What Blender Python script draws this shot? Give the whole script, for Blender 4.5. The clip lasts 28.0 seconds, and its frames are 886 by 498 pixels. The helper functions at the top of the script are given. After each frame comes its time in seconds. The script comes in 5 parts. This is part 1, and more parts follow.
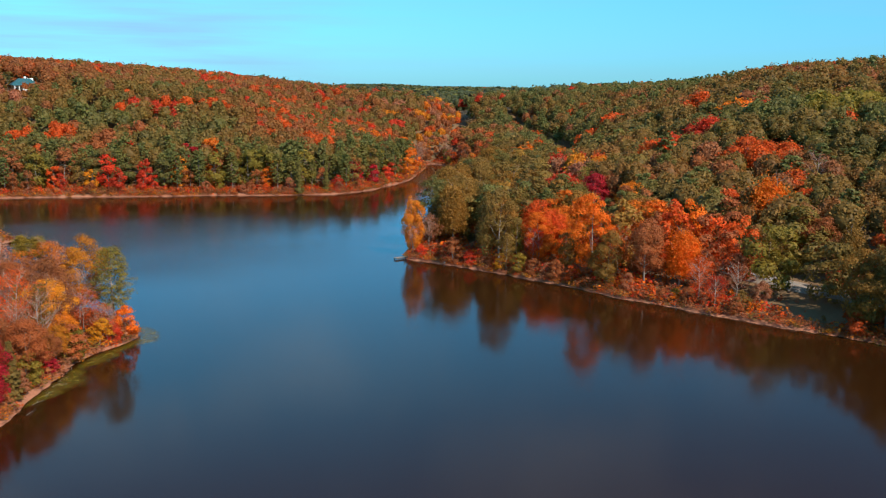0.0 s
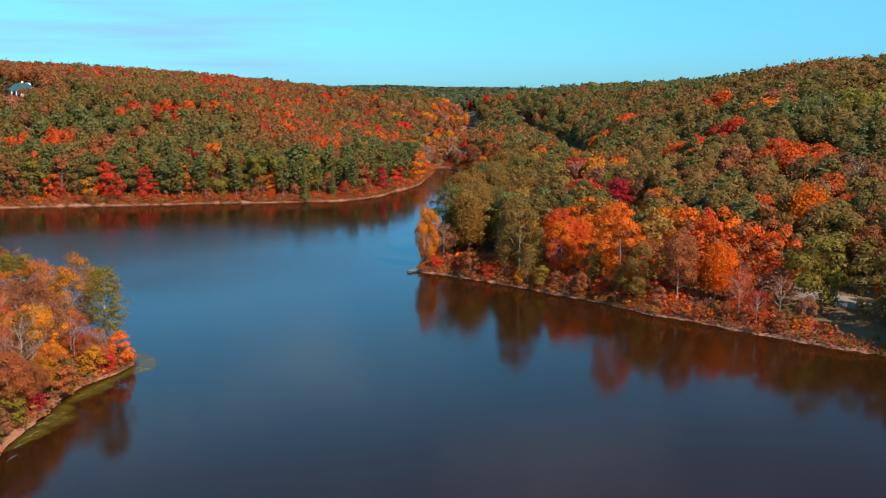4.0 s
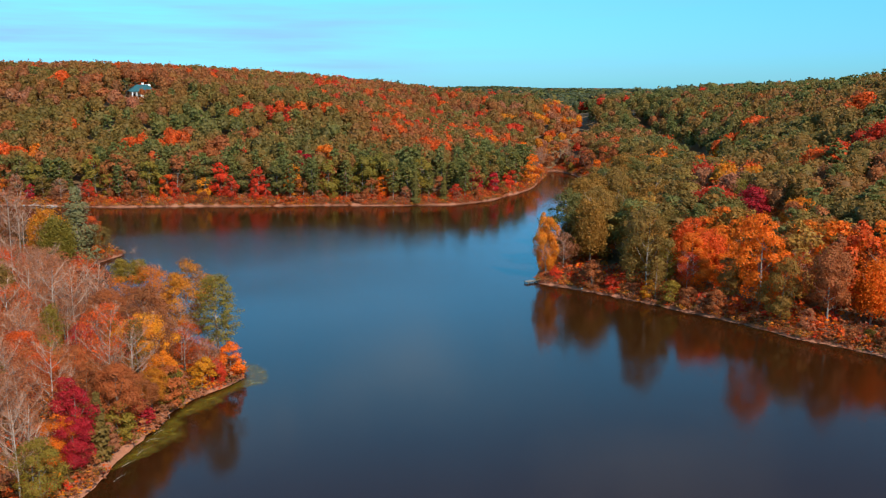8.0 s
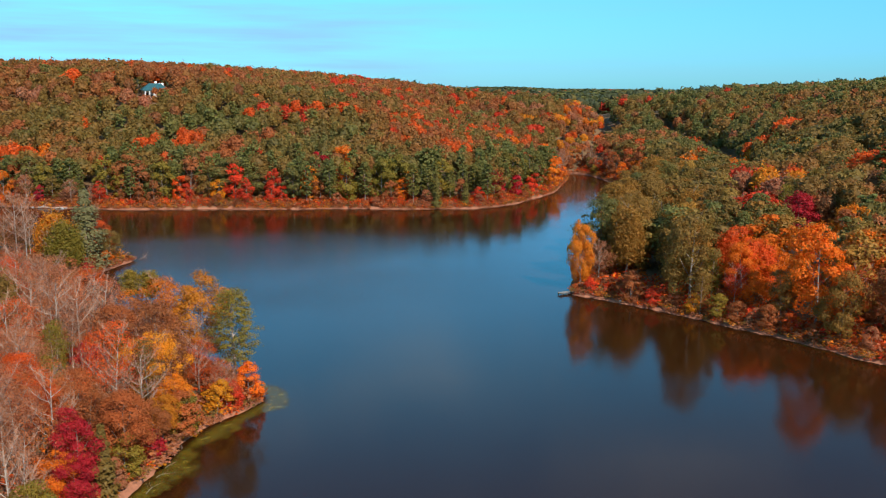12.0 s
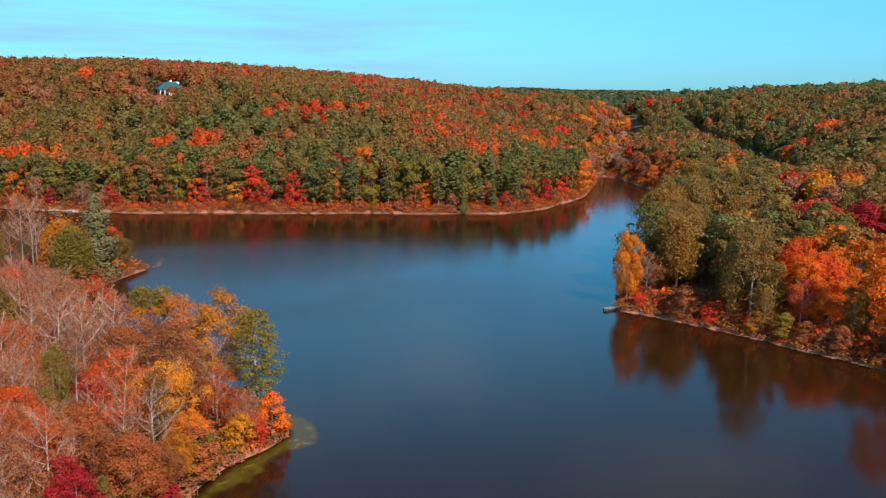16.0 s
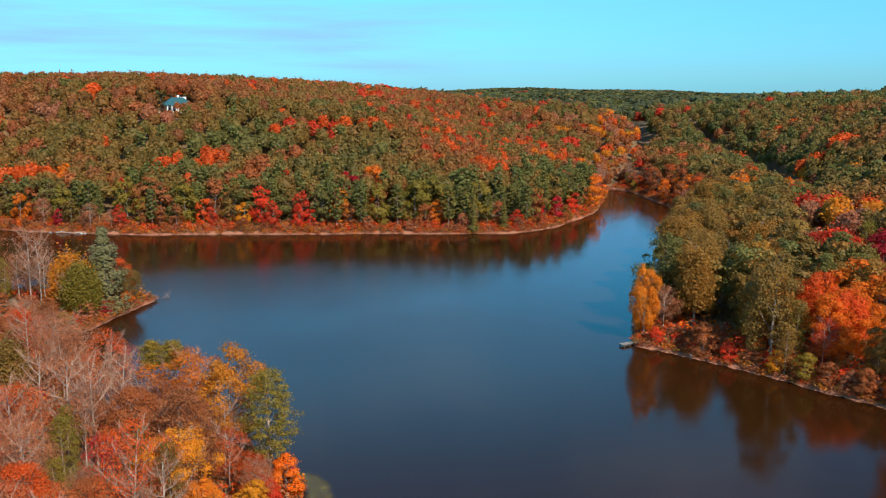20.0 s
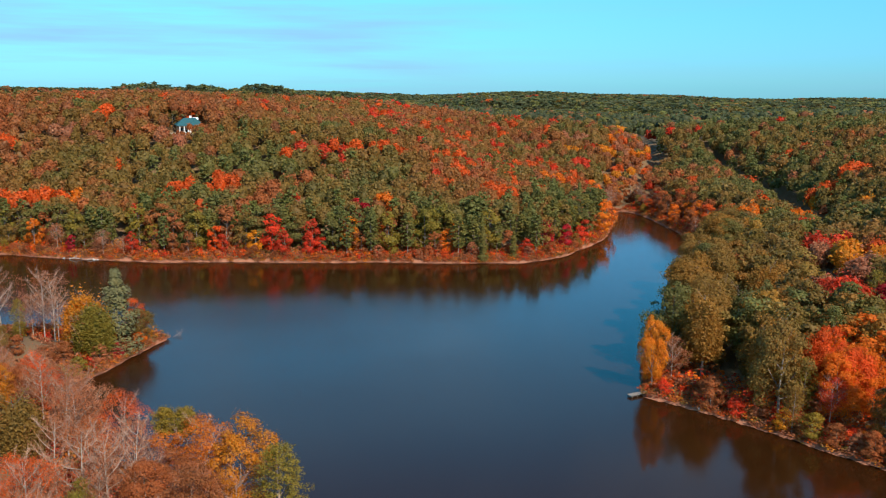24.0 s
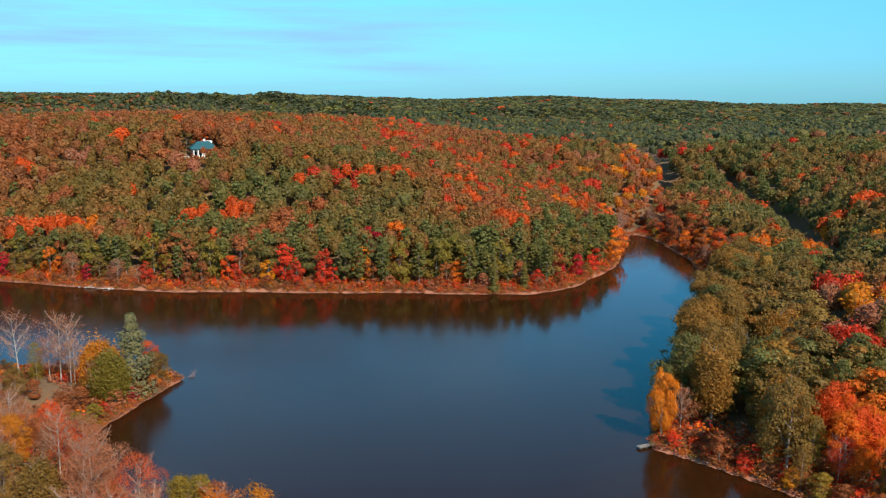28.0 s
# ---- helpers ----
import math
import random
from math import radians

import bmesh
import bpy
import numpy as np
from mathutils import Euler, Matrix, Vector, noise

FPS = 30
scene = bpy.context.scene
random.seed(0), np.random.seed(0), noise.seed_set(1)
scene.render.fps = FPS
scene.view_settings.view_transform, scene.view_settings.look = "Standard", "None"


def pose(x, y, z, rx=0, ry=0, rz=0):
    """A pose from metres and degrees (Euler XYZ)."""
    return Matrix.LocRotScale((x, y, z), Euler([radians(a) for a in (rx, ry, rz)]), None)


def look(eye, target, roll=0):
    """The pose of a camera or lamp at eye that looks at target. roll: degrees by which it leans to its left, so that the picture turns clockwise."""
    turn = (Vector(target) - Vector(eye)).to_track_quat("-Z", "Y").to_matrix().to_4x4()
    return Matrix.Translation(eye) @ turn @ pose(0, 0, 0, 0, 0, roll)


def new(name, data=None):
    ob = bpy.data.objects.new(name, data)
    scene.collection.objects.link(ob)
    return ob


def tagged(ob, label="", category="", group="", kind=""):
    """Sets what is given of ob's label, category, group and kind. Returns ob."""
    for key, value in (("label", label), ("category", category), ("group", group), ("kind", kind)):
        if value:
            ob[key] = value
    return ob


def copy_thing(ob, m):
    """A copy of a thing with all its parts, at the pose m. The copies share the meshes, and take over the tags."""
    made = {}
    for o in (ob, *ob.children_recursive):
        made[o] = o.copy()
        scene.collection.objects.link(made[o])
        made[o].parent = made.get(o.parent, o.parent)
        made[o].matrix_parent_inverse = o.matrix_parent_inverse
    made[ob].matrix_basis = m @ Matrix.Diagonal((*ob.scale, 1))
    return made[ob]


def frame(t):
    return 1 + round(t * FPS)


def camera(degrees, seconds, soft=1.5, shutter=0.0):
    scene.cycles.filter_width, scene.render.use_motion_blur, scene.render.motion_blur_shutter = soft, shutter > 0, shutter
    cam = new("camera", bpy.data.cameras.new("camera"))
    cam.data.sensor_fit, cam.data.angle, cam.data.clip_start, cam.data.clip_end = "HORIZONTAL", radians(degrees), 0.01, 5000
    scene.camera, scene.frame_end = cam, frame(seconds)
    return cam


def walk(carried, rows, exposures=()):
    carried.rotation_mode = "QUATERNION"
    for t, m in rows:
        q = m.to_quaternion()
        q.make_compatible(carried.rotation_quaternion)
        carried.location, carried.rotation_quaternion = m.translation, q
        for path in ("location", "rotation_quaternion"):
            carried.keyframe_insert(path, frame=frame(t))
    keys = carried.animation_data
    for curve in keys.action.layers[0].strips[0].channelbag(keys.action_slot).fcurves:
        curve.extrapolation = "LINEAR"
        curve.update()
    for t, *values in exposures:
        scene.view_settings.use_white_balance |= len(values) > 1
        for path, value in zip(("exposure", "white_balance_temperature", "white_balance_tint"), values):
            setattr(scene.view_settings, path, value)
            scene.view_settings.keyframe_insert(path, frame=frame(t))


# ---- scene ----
cam = camera(53.1, 28.0, soft=1.15)
PATH = [
    (0, (-0.343, -5.122, 51.81), (0.646, -3.426, 51.432), 0.7),
    (0.5, (0.543, -3.186, 51.337), (1.511, -1.478, 50.958), 0.4),
    (1, (0.99, -1.653, 51.583), (1.96, 0.054, 51.204), 0.6),
    (2.5, (2.671, 3.657, 51.78), (3.644, 5.363, 51.402), 0.3),
    (4.5, (4.62, 10.789, 52.102), (5.602, 12.49, 51.726), 0.2),
    (4.9, (4.818, 11.946, 52.093), (5.8, 13.648, 51.719), 0.2),
    (5, (4.94, 12.35, 52.1), (5.859, 14.086, 51.725), 0.2),
    (5.1, (4.916, 12.525, 52.089), (5.723, 14.317, 51.715), 0.1),
    (5.2, (4.966, 12.815, 52.087), (5.747, 14.617, 51.713), 0.1),
    (5.3, (5.015, 13.104, 52.085), (5.793, 14.908, 51.712), 0.1),
    (5.5, (5.114, 13.683, 52.081), (5.89, 15.488, 51.708), 0.0),
    (6, (5.148, 14.856, 52.075), (5.923, 16.661, 51.7), -0.1),
    (8, (6.318, 21.966, 51.833), (7.094, 23.771, 51.458), 0.1),
    (8.5, (6.5, 23.66, 51.9), (7.274, 25.465, 51.524), 0.2),
    (9, (6.64, 25.28, 51.85), (7.41, 27.088, 51.48), 0.2),
    (9.5, (6.78, 26.93, 51.75), (7.547, 28.739, 51.375), 0.1),
    (11, (7.254, 31.882, 51.416), (8.013, 33.694, 51.043), 0.1),
    (13, (8.021, 40.025, 51.303), (8.766, 41.843, 50.927), 0.4),
    (15.5, (8.898, 50.339, 50.719), (9.625, 52.165, 50.346), 0.4),
    (17, (9.441, 56.194, 50.64), (10.162, 58.022, 50.267), 0.4),
    (17.5, (9.297, 56.635, 51.448), (10.015, 58.465, 51.077), 0.3),
    (18, (9.175, 57.235, 52.592), (9.891, 59.066, 52.221), 0.1),
    (19, (9.453, 57.497, 55.137), (10.165, 59.329, 54.765), 0.0),
    (20, (9.487, 57.754, 57.973), (10.198, 59.585, 57.598), -0.0),
    (21.5, (9.417, 58.063, 62.105), (10.122, 59.897, 61.73), 0.2),
    (23.5, (9.497, 58.332, 67.616), (10.191, 60.17, 67.242), 0.3),
    (25, (9.654, 58.44, 71.849), (10.34, 60.282, 71.476), 0.4),
    (26.5, (9.522, 58.544, 76.415), (10.197, 60.39, 76.043), 0.5),
    (28, (9.663, 58.479, 80.439), (10.33, 60.328, 80.069), 0.4),
]
walk(cam, [(t, look(eye, target, roll)) for t, eye, target, roll in PATH])

# ---- light ----
SUN = Vector((0.20, -0.98, 0.86)).normalized()
world = bpy.data.worlds.new("sky")
scene.world = world
world.use_nodes = True
wn, wl = world.node_tree.nodes, world.node_tree.links
sky = wn.new("ShaderNodeTexSky")
sky.sky_type, sky.sun_disc = "NISHITA", False
sky.sun_elevation = math.asin(SUN.z)
sky.sun_rotation = math.atan2(SUN.x, SUN.y)
sky.air_density, sky.dust_density, sky.ozone_density = 1.0, 0.0, 3.0
wn["Background"].inputs["Strength"].default_value = 0.10
tint = wn.new("ShaderNodeMix")
tint.data_type, tint.blend_type = "RGBA", "MULTIPLY"
tint.inputs[0].default_value = 1.0
height, wash, sight = wn.new("ShaderNodeSeparateXYZ"), wn.new("ShaderNodeValToRGB"), wn.new("ShaderNodeTexCoord")
for _ in range(4):
    wash.color_ramp.elements.new(0.5)
for e, (at_, c) in zip(wash.color_ramp.elements, ((0.0, (0.080, 0.214, 0.330)), (0.09, (0.134, 0.316, 0.415)), (0.20, (0.18, 0.53, 0.54)), (0.34, (0.085, 0.64, 0.59)), (0.50, (0.03, 0.43, 0.45)), (0.85, (0.32, 0.62, 0.58)))):
    e.position, e.color = at_, (*c, 1)
wl.new(sight.outputs["Generated"], height.inputs[0])
wl.new(height.outputs["Z"], wash.inputs[0])
bright = wn.new("ShaderNodeMix")
bright.data_type, bright.blend_type = "RGBA", "MULTIPLY"
bright.inputs[0].default_value, bright.inputs[7].default_value = 1.0, (2.0, 2.24, 2.6, 1)
wl.new(wash.outputs[0], bright.inputs[6])
wl.new(bright.outputs[2], tint.inputs[7])
wl.new(sky.outputs["Color"], tint.inputs[6])
# thin high cloud, in long streaks
where, squash, streaks, veil = (wn.new("ShaderNode" + k) for k in ("TexCoord", "Mapping", "TexNoise", "MapRange"))
squash.inputs["Scale"].default_value = (1.6, 1.6, 24)
squash.inputs["Rotation"].default_value = (0.05, 0.03, 0)
streaks.inputs["Scale"].default_value, streaks.inputs["Detail"].default_value, streaks.inputs["Roughness"].default_value = 1.4, 5, 0.55
veil.inputs[1].default_value, veil.inputs[2].default_value, veil.inputs[4].default_value = 0.44, 0.64, 0.75
cloud = wn.new("ShaderNodeMix")
cloud.data_type = "RGBA"
cloud.inputs[7].default_value = (1.95, 3.5, 5.3, 1)
wl.new(where.outputs["Generated"], squash.inputs[0])
wl.new(squash.outputs[0], streaks.inputs["Vector"])
wl.new(streaks.outputs["Fac"], veil.inputs[0])
lower, thinned = wn.new("ShaderNodeMapRange"), wn.new("ShaderNodeMath")
lower.inputs[1].default_value, lower.inputs[2].default_value, lower.inputs[3].default_value, lower.inputs[4].default_value = 0.10, 0.22, 1.0, 0.15
thinned.operation = "MULTIPLY"
westward, partly = wn.new("ShaderNodeMapRange"), wn.new("ShaderNodeMath")
westward.inputs[1].default_value, westward.inputs[2].default_value, westward.inputs[3].default_value, westward.inputs[4].default_value = 0.26, 0.44, 1.0, 0.25
partly.operation = "MULTIPLY"
wl.new(height.outputs["X"], westward.inputs[0])
wl.new(westward.outputs[0], partly.inputs[0])
wl.new(height.outputs["Z"], lower.inputs[0])
wl.new(lower.outputs[0], thinned.inputs[0])
wl.new(veil.outputs[0], thinned.inputs[1])
wl.new(thinned.outputs[0], partly.inputs[1])
wl.new(partly.outputs[0], cloud.inputs[0])
wl.new(tint.outputs[2], cloud.inputs[6])
# soft puffs of cloud higher up
room, clumps, mass, aloft, both, puffs = (wn.new("ShaderNode" + k) for k in ("Mapping", "TexNoise", "MapRange", "MapRange", "Math", "Mix"))
room.inputs["Scale"].default_value = (3.2, 3.2, 6)
clumps.inputs["Scale"].default_value, clumps.inputs["Detail"].default_value, clumps.inputs["Roughness"].default_value = 1.6, 5, 0.6
mass.inputs[1].default_value, mass.inputs[2].default_value, mass.inputs[4].default_value = 0.50, 0.66, 0.36
aloft.inputs[1].default_value, aloft.inputs[2].default_value = 0.16, 0.34
both.operation = "MULTIPLY"
puffs.data_type = "RGBA"
puffs.inputs[7].default_value = (5.5, 6.8, 7.8, 1)
wl.new(where.outputs["Generated"], room.inputs[0])
wl.new(room.outputs[0], clumps.inputs["Vector"])
wl.new(clumps.outputs["Fac"], mass.inputs[0])
wl.new(height.outputs["Z"], aloft.inputs[0])
wl.new(mass.outputs[0], both.inputs[0])
wl.new(aloft.outputs[0], both.inputs[1])
wl.new(both.outputs[0], puffs.inputs[0])
wl.new(cloud.outputs[2], puffs.inputs[6])
# the sky is deepest a quarter turn away from the sun
turn, rise_, deep_, dusk = (wn.new("ShaderNode" + k) for k in ("MapRange", "MapRange", "Math", "Mix"))
turn.inputs[1].default_value, turn.inputs[2].default_value = 0.38, 0.78
rise_.inputs[1].default_value, rise_.inputs[2].default_value = 0.20, 0.36
deep_.operation, dusk.data_type, dusk.blend_type = "MULTIPLY", "RGBA", "MULTIPLY"
dusk.inputs[7].default_value = (0.55, 0.55, 0.60, 1)
wl.new(height.outputs["X"], turn.inputs[0])
wl.new(height.outputs["Z"], rise_.inputs[0])
wl.new(turn.outputs[0], deep_.inputs[0])
wl.new(rise_.outputs[0], deep_.inputs[1])
wl.new(deep_.outputs[0], dusk.inputs[0])
wl.new(puffs.outputs[2], dusk.inputs[6])
wl.new(dusk.outputs[2], wn["Background"].inputs["Color"])
sun = new("sun", bpy.data.lights.new("sun", "SUN"))
sun.data.energy, sun.data.angle, sun.data.color = 4.4, radians(0.53), (1.0, 0.93, 0.82)
sun.matrix_world = look(SUN * 400, (0, 0, 0))
scene.view_settings.exposure = 0.75

# ---- plan of the lake and the hills ----
RIGHT_BANK = [(230, -260), (200, -120), (182, -30), (175, 30), (170, 70), (163, 99), (157, 116), (151, 130), (146, 143),
              (141, 157), (138, 171), (132, 187), (127, 200), (122, 212), (118.5, 219)]
PENINSULA_BACK = [(121, 224), (130, 236), (143, 252), (160, 272), (178, 292), (200, 318), (222, 345), (236, 363), (244, 378),
                  (254, 400), (261, 421), (266, 440), (270, 462), (266, 470)]
FAR_BANK = [(258, 460), (241, 434), (223, 410), (213, 397), (197, 383), (179, 369), (161, 362), (147, 364), (126, 371),
            (106, 380), (85, 386), (65, 394), (44, 402), (23, 409), (3, 420), (-18, 433), (-40, 449), (-75, 470),
            (-130, 490), (-190, 485)]
SPIT = [(-200, 440), (-140, 395), (-90, 360), (-50, 335), (-20, 322), (0, 313), (14, 307), (21, 301), (18, 296), (12, 288),
        (6, 279), (1.5, 272)]
COVE = [(-2, 262), (-1, 251), (3, 240), (6, 229), (8, 219), (12, 210), (18, 203), (25, 195), (31, 185)]
POINT = [(33.5, 175), (28, 169), (22, 164), (16, 155), (11, 147), (6, 137), (0, 126), (-8, 112), (-22, 92), (-50, 60),
         (-90, 0), (-110, -100), (-80, -240), (60, -300)]
# x, y, reach east-west, reach north-south, height
HILLS = [(20, 600, 240, 215, 36), (240, 740, 190, 160, 19), (375, 235, 170, 175, 31), (490, 560, 150, 190, 20),
         (-150, 250, 110, 130, 20), (-300, 620, 220, 260, 24), (620, 250, 240, 300, 26), (420, -80, 220, 170, 26)]
KNOLLS = [(-160, 1760, 190, 24), (77, 1557, 70, 26), (169, 1701, 75, 29), (300, 1834, 95, 33), (384, 1614, 60, 24), (520, 1480, 90, 16),
          (955, 1821, 130, 28), (1036, 1537, 150, 24), (760, 1900, 120, 26), (1050, 1150, 130, 16), (1300, 1250, 150, 18)]


RAVINES = [[(266, 474), (296, 494), (323, 517), (341, 551), (370, 620), (420, 700)], [(258, 310), (276, 339), (317, 414), (345, 487), (362, 525)]]


def spline(points, steps=4):
    """A closed smooth line through the points."""
    p = np.array(points, float)
    a, b, c, d = np.roll(p, 1, 0), p, np.roll(p, -1, 0), np.roll(p, -2, 0)
    out = []
    for s in np.arange(steps) / steps:
        out.append(0.5 * (2 * b + (c - a) * s + (2 * a - 5 * b + 4 * c - d) * s**2 + (3 * b - a - 3 * c + d) * s**3))
    return np.stack(out, 1).reshape(-1, 2)


SHORE = spline(RIGHT_BANK + PENINSULA_BACK + FAR_BANK + SPIT + COVE + POINT)


def lattice(x, y, seed=0):
    """Smooth value noise from 0 to 1."""
    xi, yi = np.floor(x).astype(np.int64), np.floor(y).astype(np.int64)
    u, v = x - xi, y - yi
    u, v = u * u * (3 - 2 * u), v * v * (3 - 2 * v)

    def rnd(a, b):
        n = (a * 374761393 + b * 668265263 + seed * 974634777) & 0x7FFFFFFF
        n = ((n ^ (n >> 13)) * 1274126177) & 0x7FFFFFFF
        return ((n ^ (n >> 16)) & 0xFFFF) / 65535.0
    return (rnd(xi, yi) * (1 - u) + rnd(xi + 1, yi) * u) * (1 - v) + (rnd(xi, yi + 1) * (1 - u) + rnd(xi + 1, yi + 1) * u) * v


def shore_distance(x, y):
    """Metres from the shoreline: above nought on land, below it in the lake."""
    x, y = np.asarray(x, float).ravel(), np.asarray(y, float).ravel()
    a, b = SHORE, np.roll(SHORE, -1, 0)
    e = b - a
    out = np.empty(len(x))
    for i in range(0, len(x), 4000):
        px, py = x[i:i + 4000, None], y[i:i + 4000, None]
        f = np.clip(((px - a[:, 0]) * e[:, 0] + (py - a[:, 1]) * e[:, 1]) / (e**2).sum(1), 0, 1)
        d = np.sqrt(((px - a[:, 0] - f * e[:, 0])**2 + (py - a[:, 1] - f * e[:, 1])**2).min(1))
        cross = ((a[:, 1] > py) != (b[:, 1] > py)) & (px < a[:, 0] + (py - a[:, 1]) / np.where(e[:, 1] == 0, 1e-9, e[:, 1]) * e[:, 0])
        out[i:i + 4000] = np.where(cross.sum(1) % 2 == 1, -d, d)
    return out


def ravine_distance(x, y):
    """Metres from the nearest ravine's bed."""
    x, y = np.asarray(x, float).ravel(), np.asarray(y, float).ravel()
    best = np.full(len(x), 1e6)
    for line in RAVINES:
        for (ax, ay), (bx, by) in zip(line[:-1], line[1:]):
            f = np.clip(((x - ax) * (bx - ax) + (y - ay) * (by - ay)) / ((bx - ax)**2 + (by - ay)**2), 0, 1)
            best = np.minimum(best, np.hypot(x - ax - f * (bx - ax), y - ay - f * (by - ay)))
    return best


def ground_height(x, y, d=None):
    x, y = np.asarray(x, float).ravel(), np.asarray(y, float).ravel()
    d = shore_distance(x, y) if d is None else d
    wob = (lattice(x / 9, y / 9, 3) - 0.5) * 2.4 + (lattice(x / 2.7, y / 2.7, 4) - 0.5) * 0.9
    d = d + wob * np.clip((60 - np.abs(d)) / 60, 0, 1) * 0.7
    hill = np.zeros(len(x))
    for hx, hy, rx, ry, hh in HILLS:
        hill += hh * np.exp(-((x - hx) / rx)**2 - ((y - hy) / ry)**2)
    for hx, hy, reach, hh in KNOLLS:
        hill += hh * np.exp(-((x - hx)**2 + (y - hy)**2) / reach**2)
    ramp = np.clip(d / 130, 0, 1)
    ramp = ramp * ramp * (3 - 2 * ramp)
    r = np.hypot(x - 10, y - 40)
    away = np.clip((r - 800) / 700, 0, 1)
    rolling = 10 * lattice(x / 310, y / 310, 7) + 28 * away * lattice(x / 620 + 9, y / 620, 8) + 10 * away * lattice(x / 230, y / 230, 9) - 15.5 * away - 19 * away * np.clip((x - 0.18 * y) / (0.15 * np.abs(y) + 60), 0, 1)
    bank = 0.65 * np.clip(d / 1.1, 0, 1) + 2.2 * (1 - np.exp(-np.clip(d, 0, None) / 16))
    land = bank + ramp * (hill + rolling * (0.35 + 0.65 * away)) + 0.25 * (lattice(x / 1.7, y / 1.7, 5) - 0.5) * np.clip(d, 0, 1)
    land -= (land - 0.8).clip(0, 8) * 0.8 * np.exp(-(ravine_distance(x, y) / 11)**2)
    bed = np.maximum(d * 0.22, -6)
    return np.where(d > 0, land - 0.16 * np.clip(r - 4150, 0, None), bed)
# ---- plan ends ----


# ---- materials ----
def material(name):
    m = bpy.data.materials.new(name)
    m.use_nodes = True
    return m, m.node_tree.nodes, m.node_tree.links, m.node_tree.nodes["Principled BSDF"]


def ramp_node(nodes, stops):
    r = nodes.new("ShaderNodeValToRGB")
    while len(r.color_ramp.elements) < len(stops):
        r.color_ramp.elements.new(0.5)
    for e, (p, c) in zip(r.color_ramp.elements, stops):
        e.position, e.color = p, (*c, 1)
    return r


def noise_node(nodes, links, scale, detail=4, rough=0.6, coord="Position"):
    n = nodes.new("ShaderNodeTexNoise")
    n.inputs["Scale"].default_value, n.inputs["Detail"].default_value, n.inputs["Roughness"].default_value = scale, detail, rough
    if coord == "Position":
        g = nodes.new("ShaderNodeNewGeometry")
        links.new(g.outputs["Position"], n.inputs["Vector"])
    else:
        g = nodes.new("ShaderNodeTexCoord")
        links.new(g.outputs[coord], n.inputs["Vector"])
    return n


def mixer(nodes, links, kind, a, b, fac):
    m = nodes.new("ShaderNodeMix")
    m.data_type, m.blend_type = "RGBA", kind
    for k, v in ((6, a), (7, b), (0, fac)):
        if hasattr(v, "is_output"):
            links.new(v, m.inputs[k])
        else:
            m.inputs[k].default_value = (*v, 1) if isinstance(v, tuple) else v
    return m.outputs[2]


def leafy(m, nodes, links, bsdf, colour, glow=0.45):
    """A leaf: matt surface that lets part of the light through."""
    links.new(colour, bsdf.inputs["Base Color"])
    bsdf.inputs["Roughness"].default_value = 0.62
    bsdf.inputs["Specular IOR Level"].default_value = 0.25
    tr = nodes.new("ShaderNodeBsdfTranslucent")
    links.new(colour, tr.inputs["Color"])
    mx = nodes.new("ShaderNodeMixShader")
    mx.inputs[0].default_value = glow
    links.new(bsdf.outputs[0], mx.inputs[1])
    links.new(tr.outputs[0], mx.inputs[2])
    links.new(mx.outputs[0], nodes["Material Output"].inputs["Surface"])


LEAF = {
    "olive": (0.208, 0.122, 0.027), "green": (0.142, 0.124, 0.032), "pine": (0.152, 0.146, 0.038), "rust": (0.34, 0.104, 0.032),
    "orange": (0.60, 0.145, 0.008), "scarlet": (0.56, 0.088, 0.012), "red": (0.54, 0.046, 0.014), "crimson": (0.42, 0.016, 0.026),
    "yellow": (0.56, 0.235, 0.012), "amber": (0.58, 0.195, 0.012), "pink": (0.37, 0.138, 0.066), "lime": (0.23, 0.165, 0.022), "silver": (0.20, 0.185, 0.085), "golden": (0.30, 0.142, 0.024), "fir": (0.080, 0.088, 0.036),
}


def leaf_material(key):
    m, n, l, b = material("leaves " + key)
    c = LEAF[key]
    info, geo = n.new("ShaderNodeObjectInfo"), n.new("ShaderNodeNewGeometry")
    lumps = noise_node(n, l, 0.45, 3, 0.6)
    dark, light = (c[0] * 0.66, c[1] * 0.76, c[2] * 0.8), (min(c[0] * 1.42, 0.85), c[1] * 1.24, c[2] * 1.05)
    base = mixer(n, l, "MIX", dark, light, lumps.outputs["Fac"])
    isle = ramp_node(n, [(0, (0.90, 0.90, 0.90)), (1, (1.12, 1.09, 1.03))])
    l.new(geo.outputs["Random Per Island"], isle.inputs[0])
    base = mixer(n, l, "MULTIPLY", base, isle.outputs[0], 1.0)
    own = ramp_node(n, [(0, (0.8, 0.86, 0.9)), (0.5, (1, 1, 1)), (1, (1.2, 1.06, 0.95))])
    l.new(info.outputs["Random"], own.inputs[0])
    leafy(m, n, l, b, mixer(n, l, "MULTIPLY", base, own.outputs[0], 1.0))
    return m


LEAVES = {k: leaf_material(k) for k in LEAF}

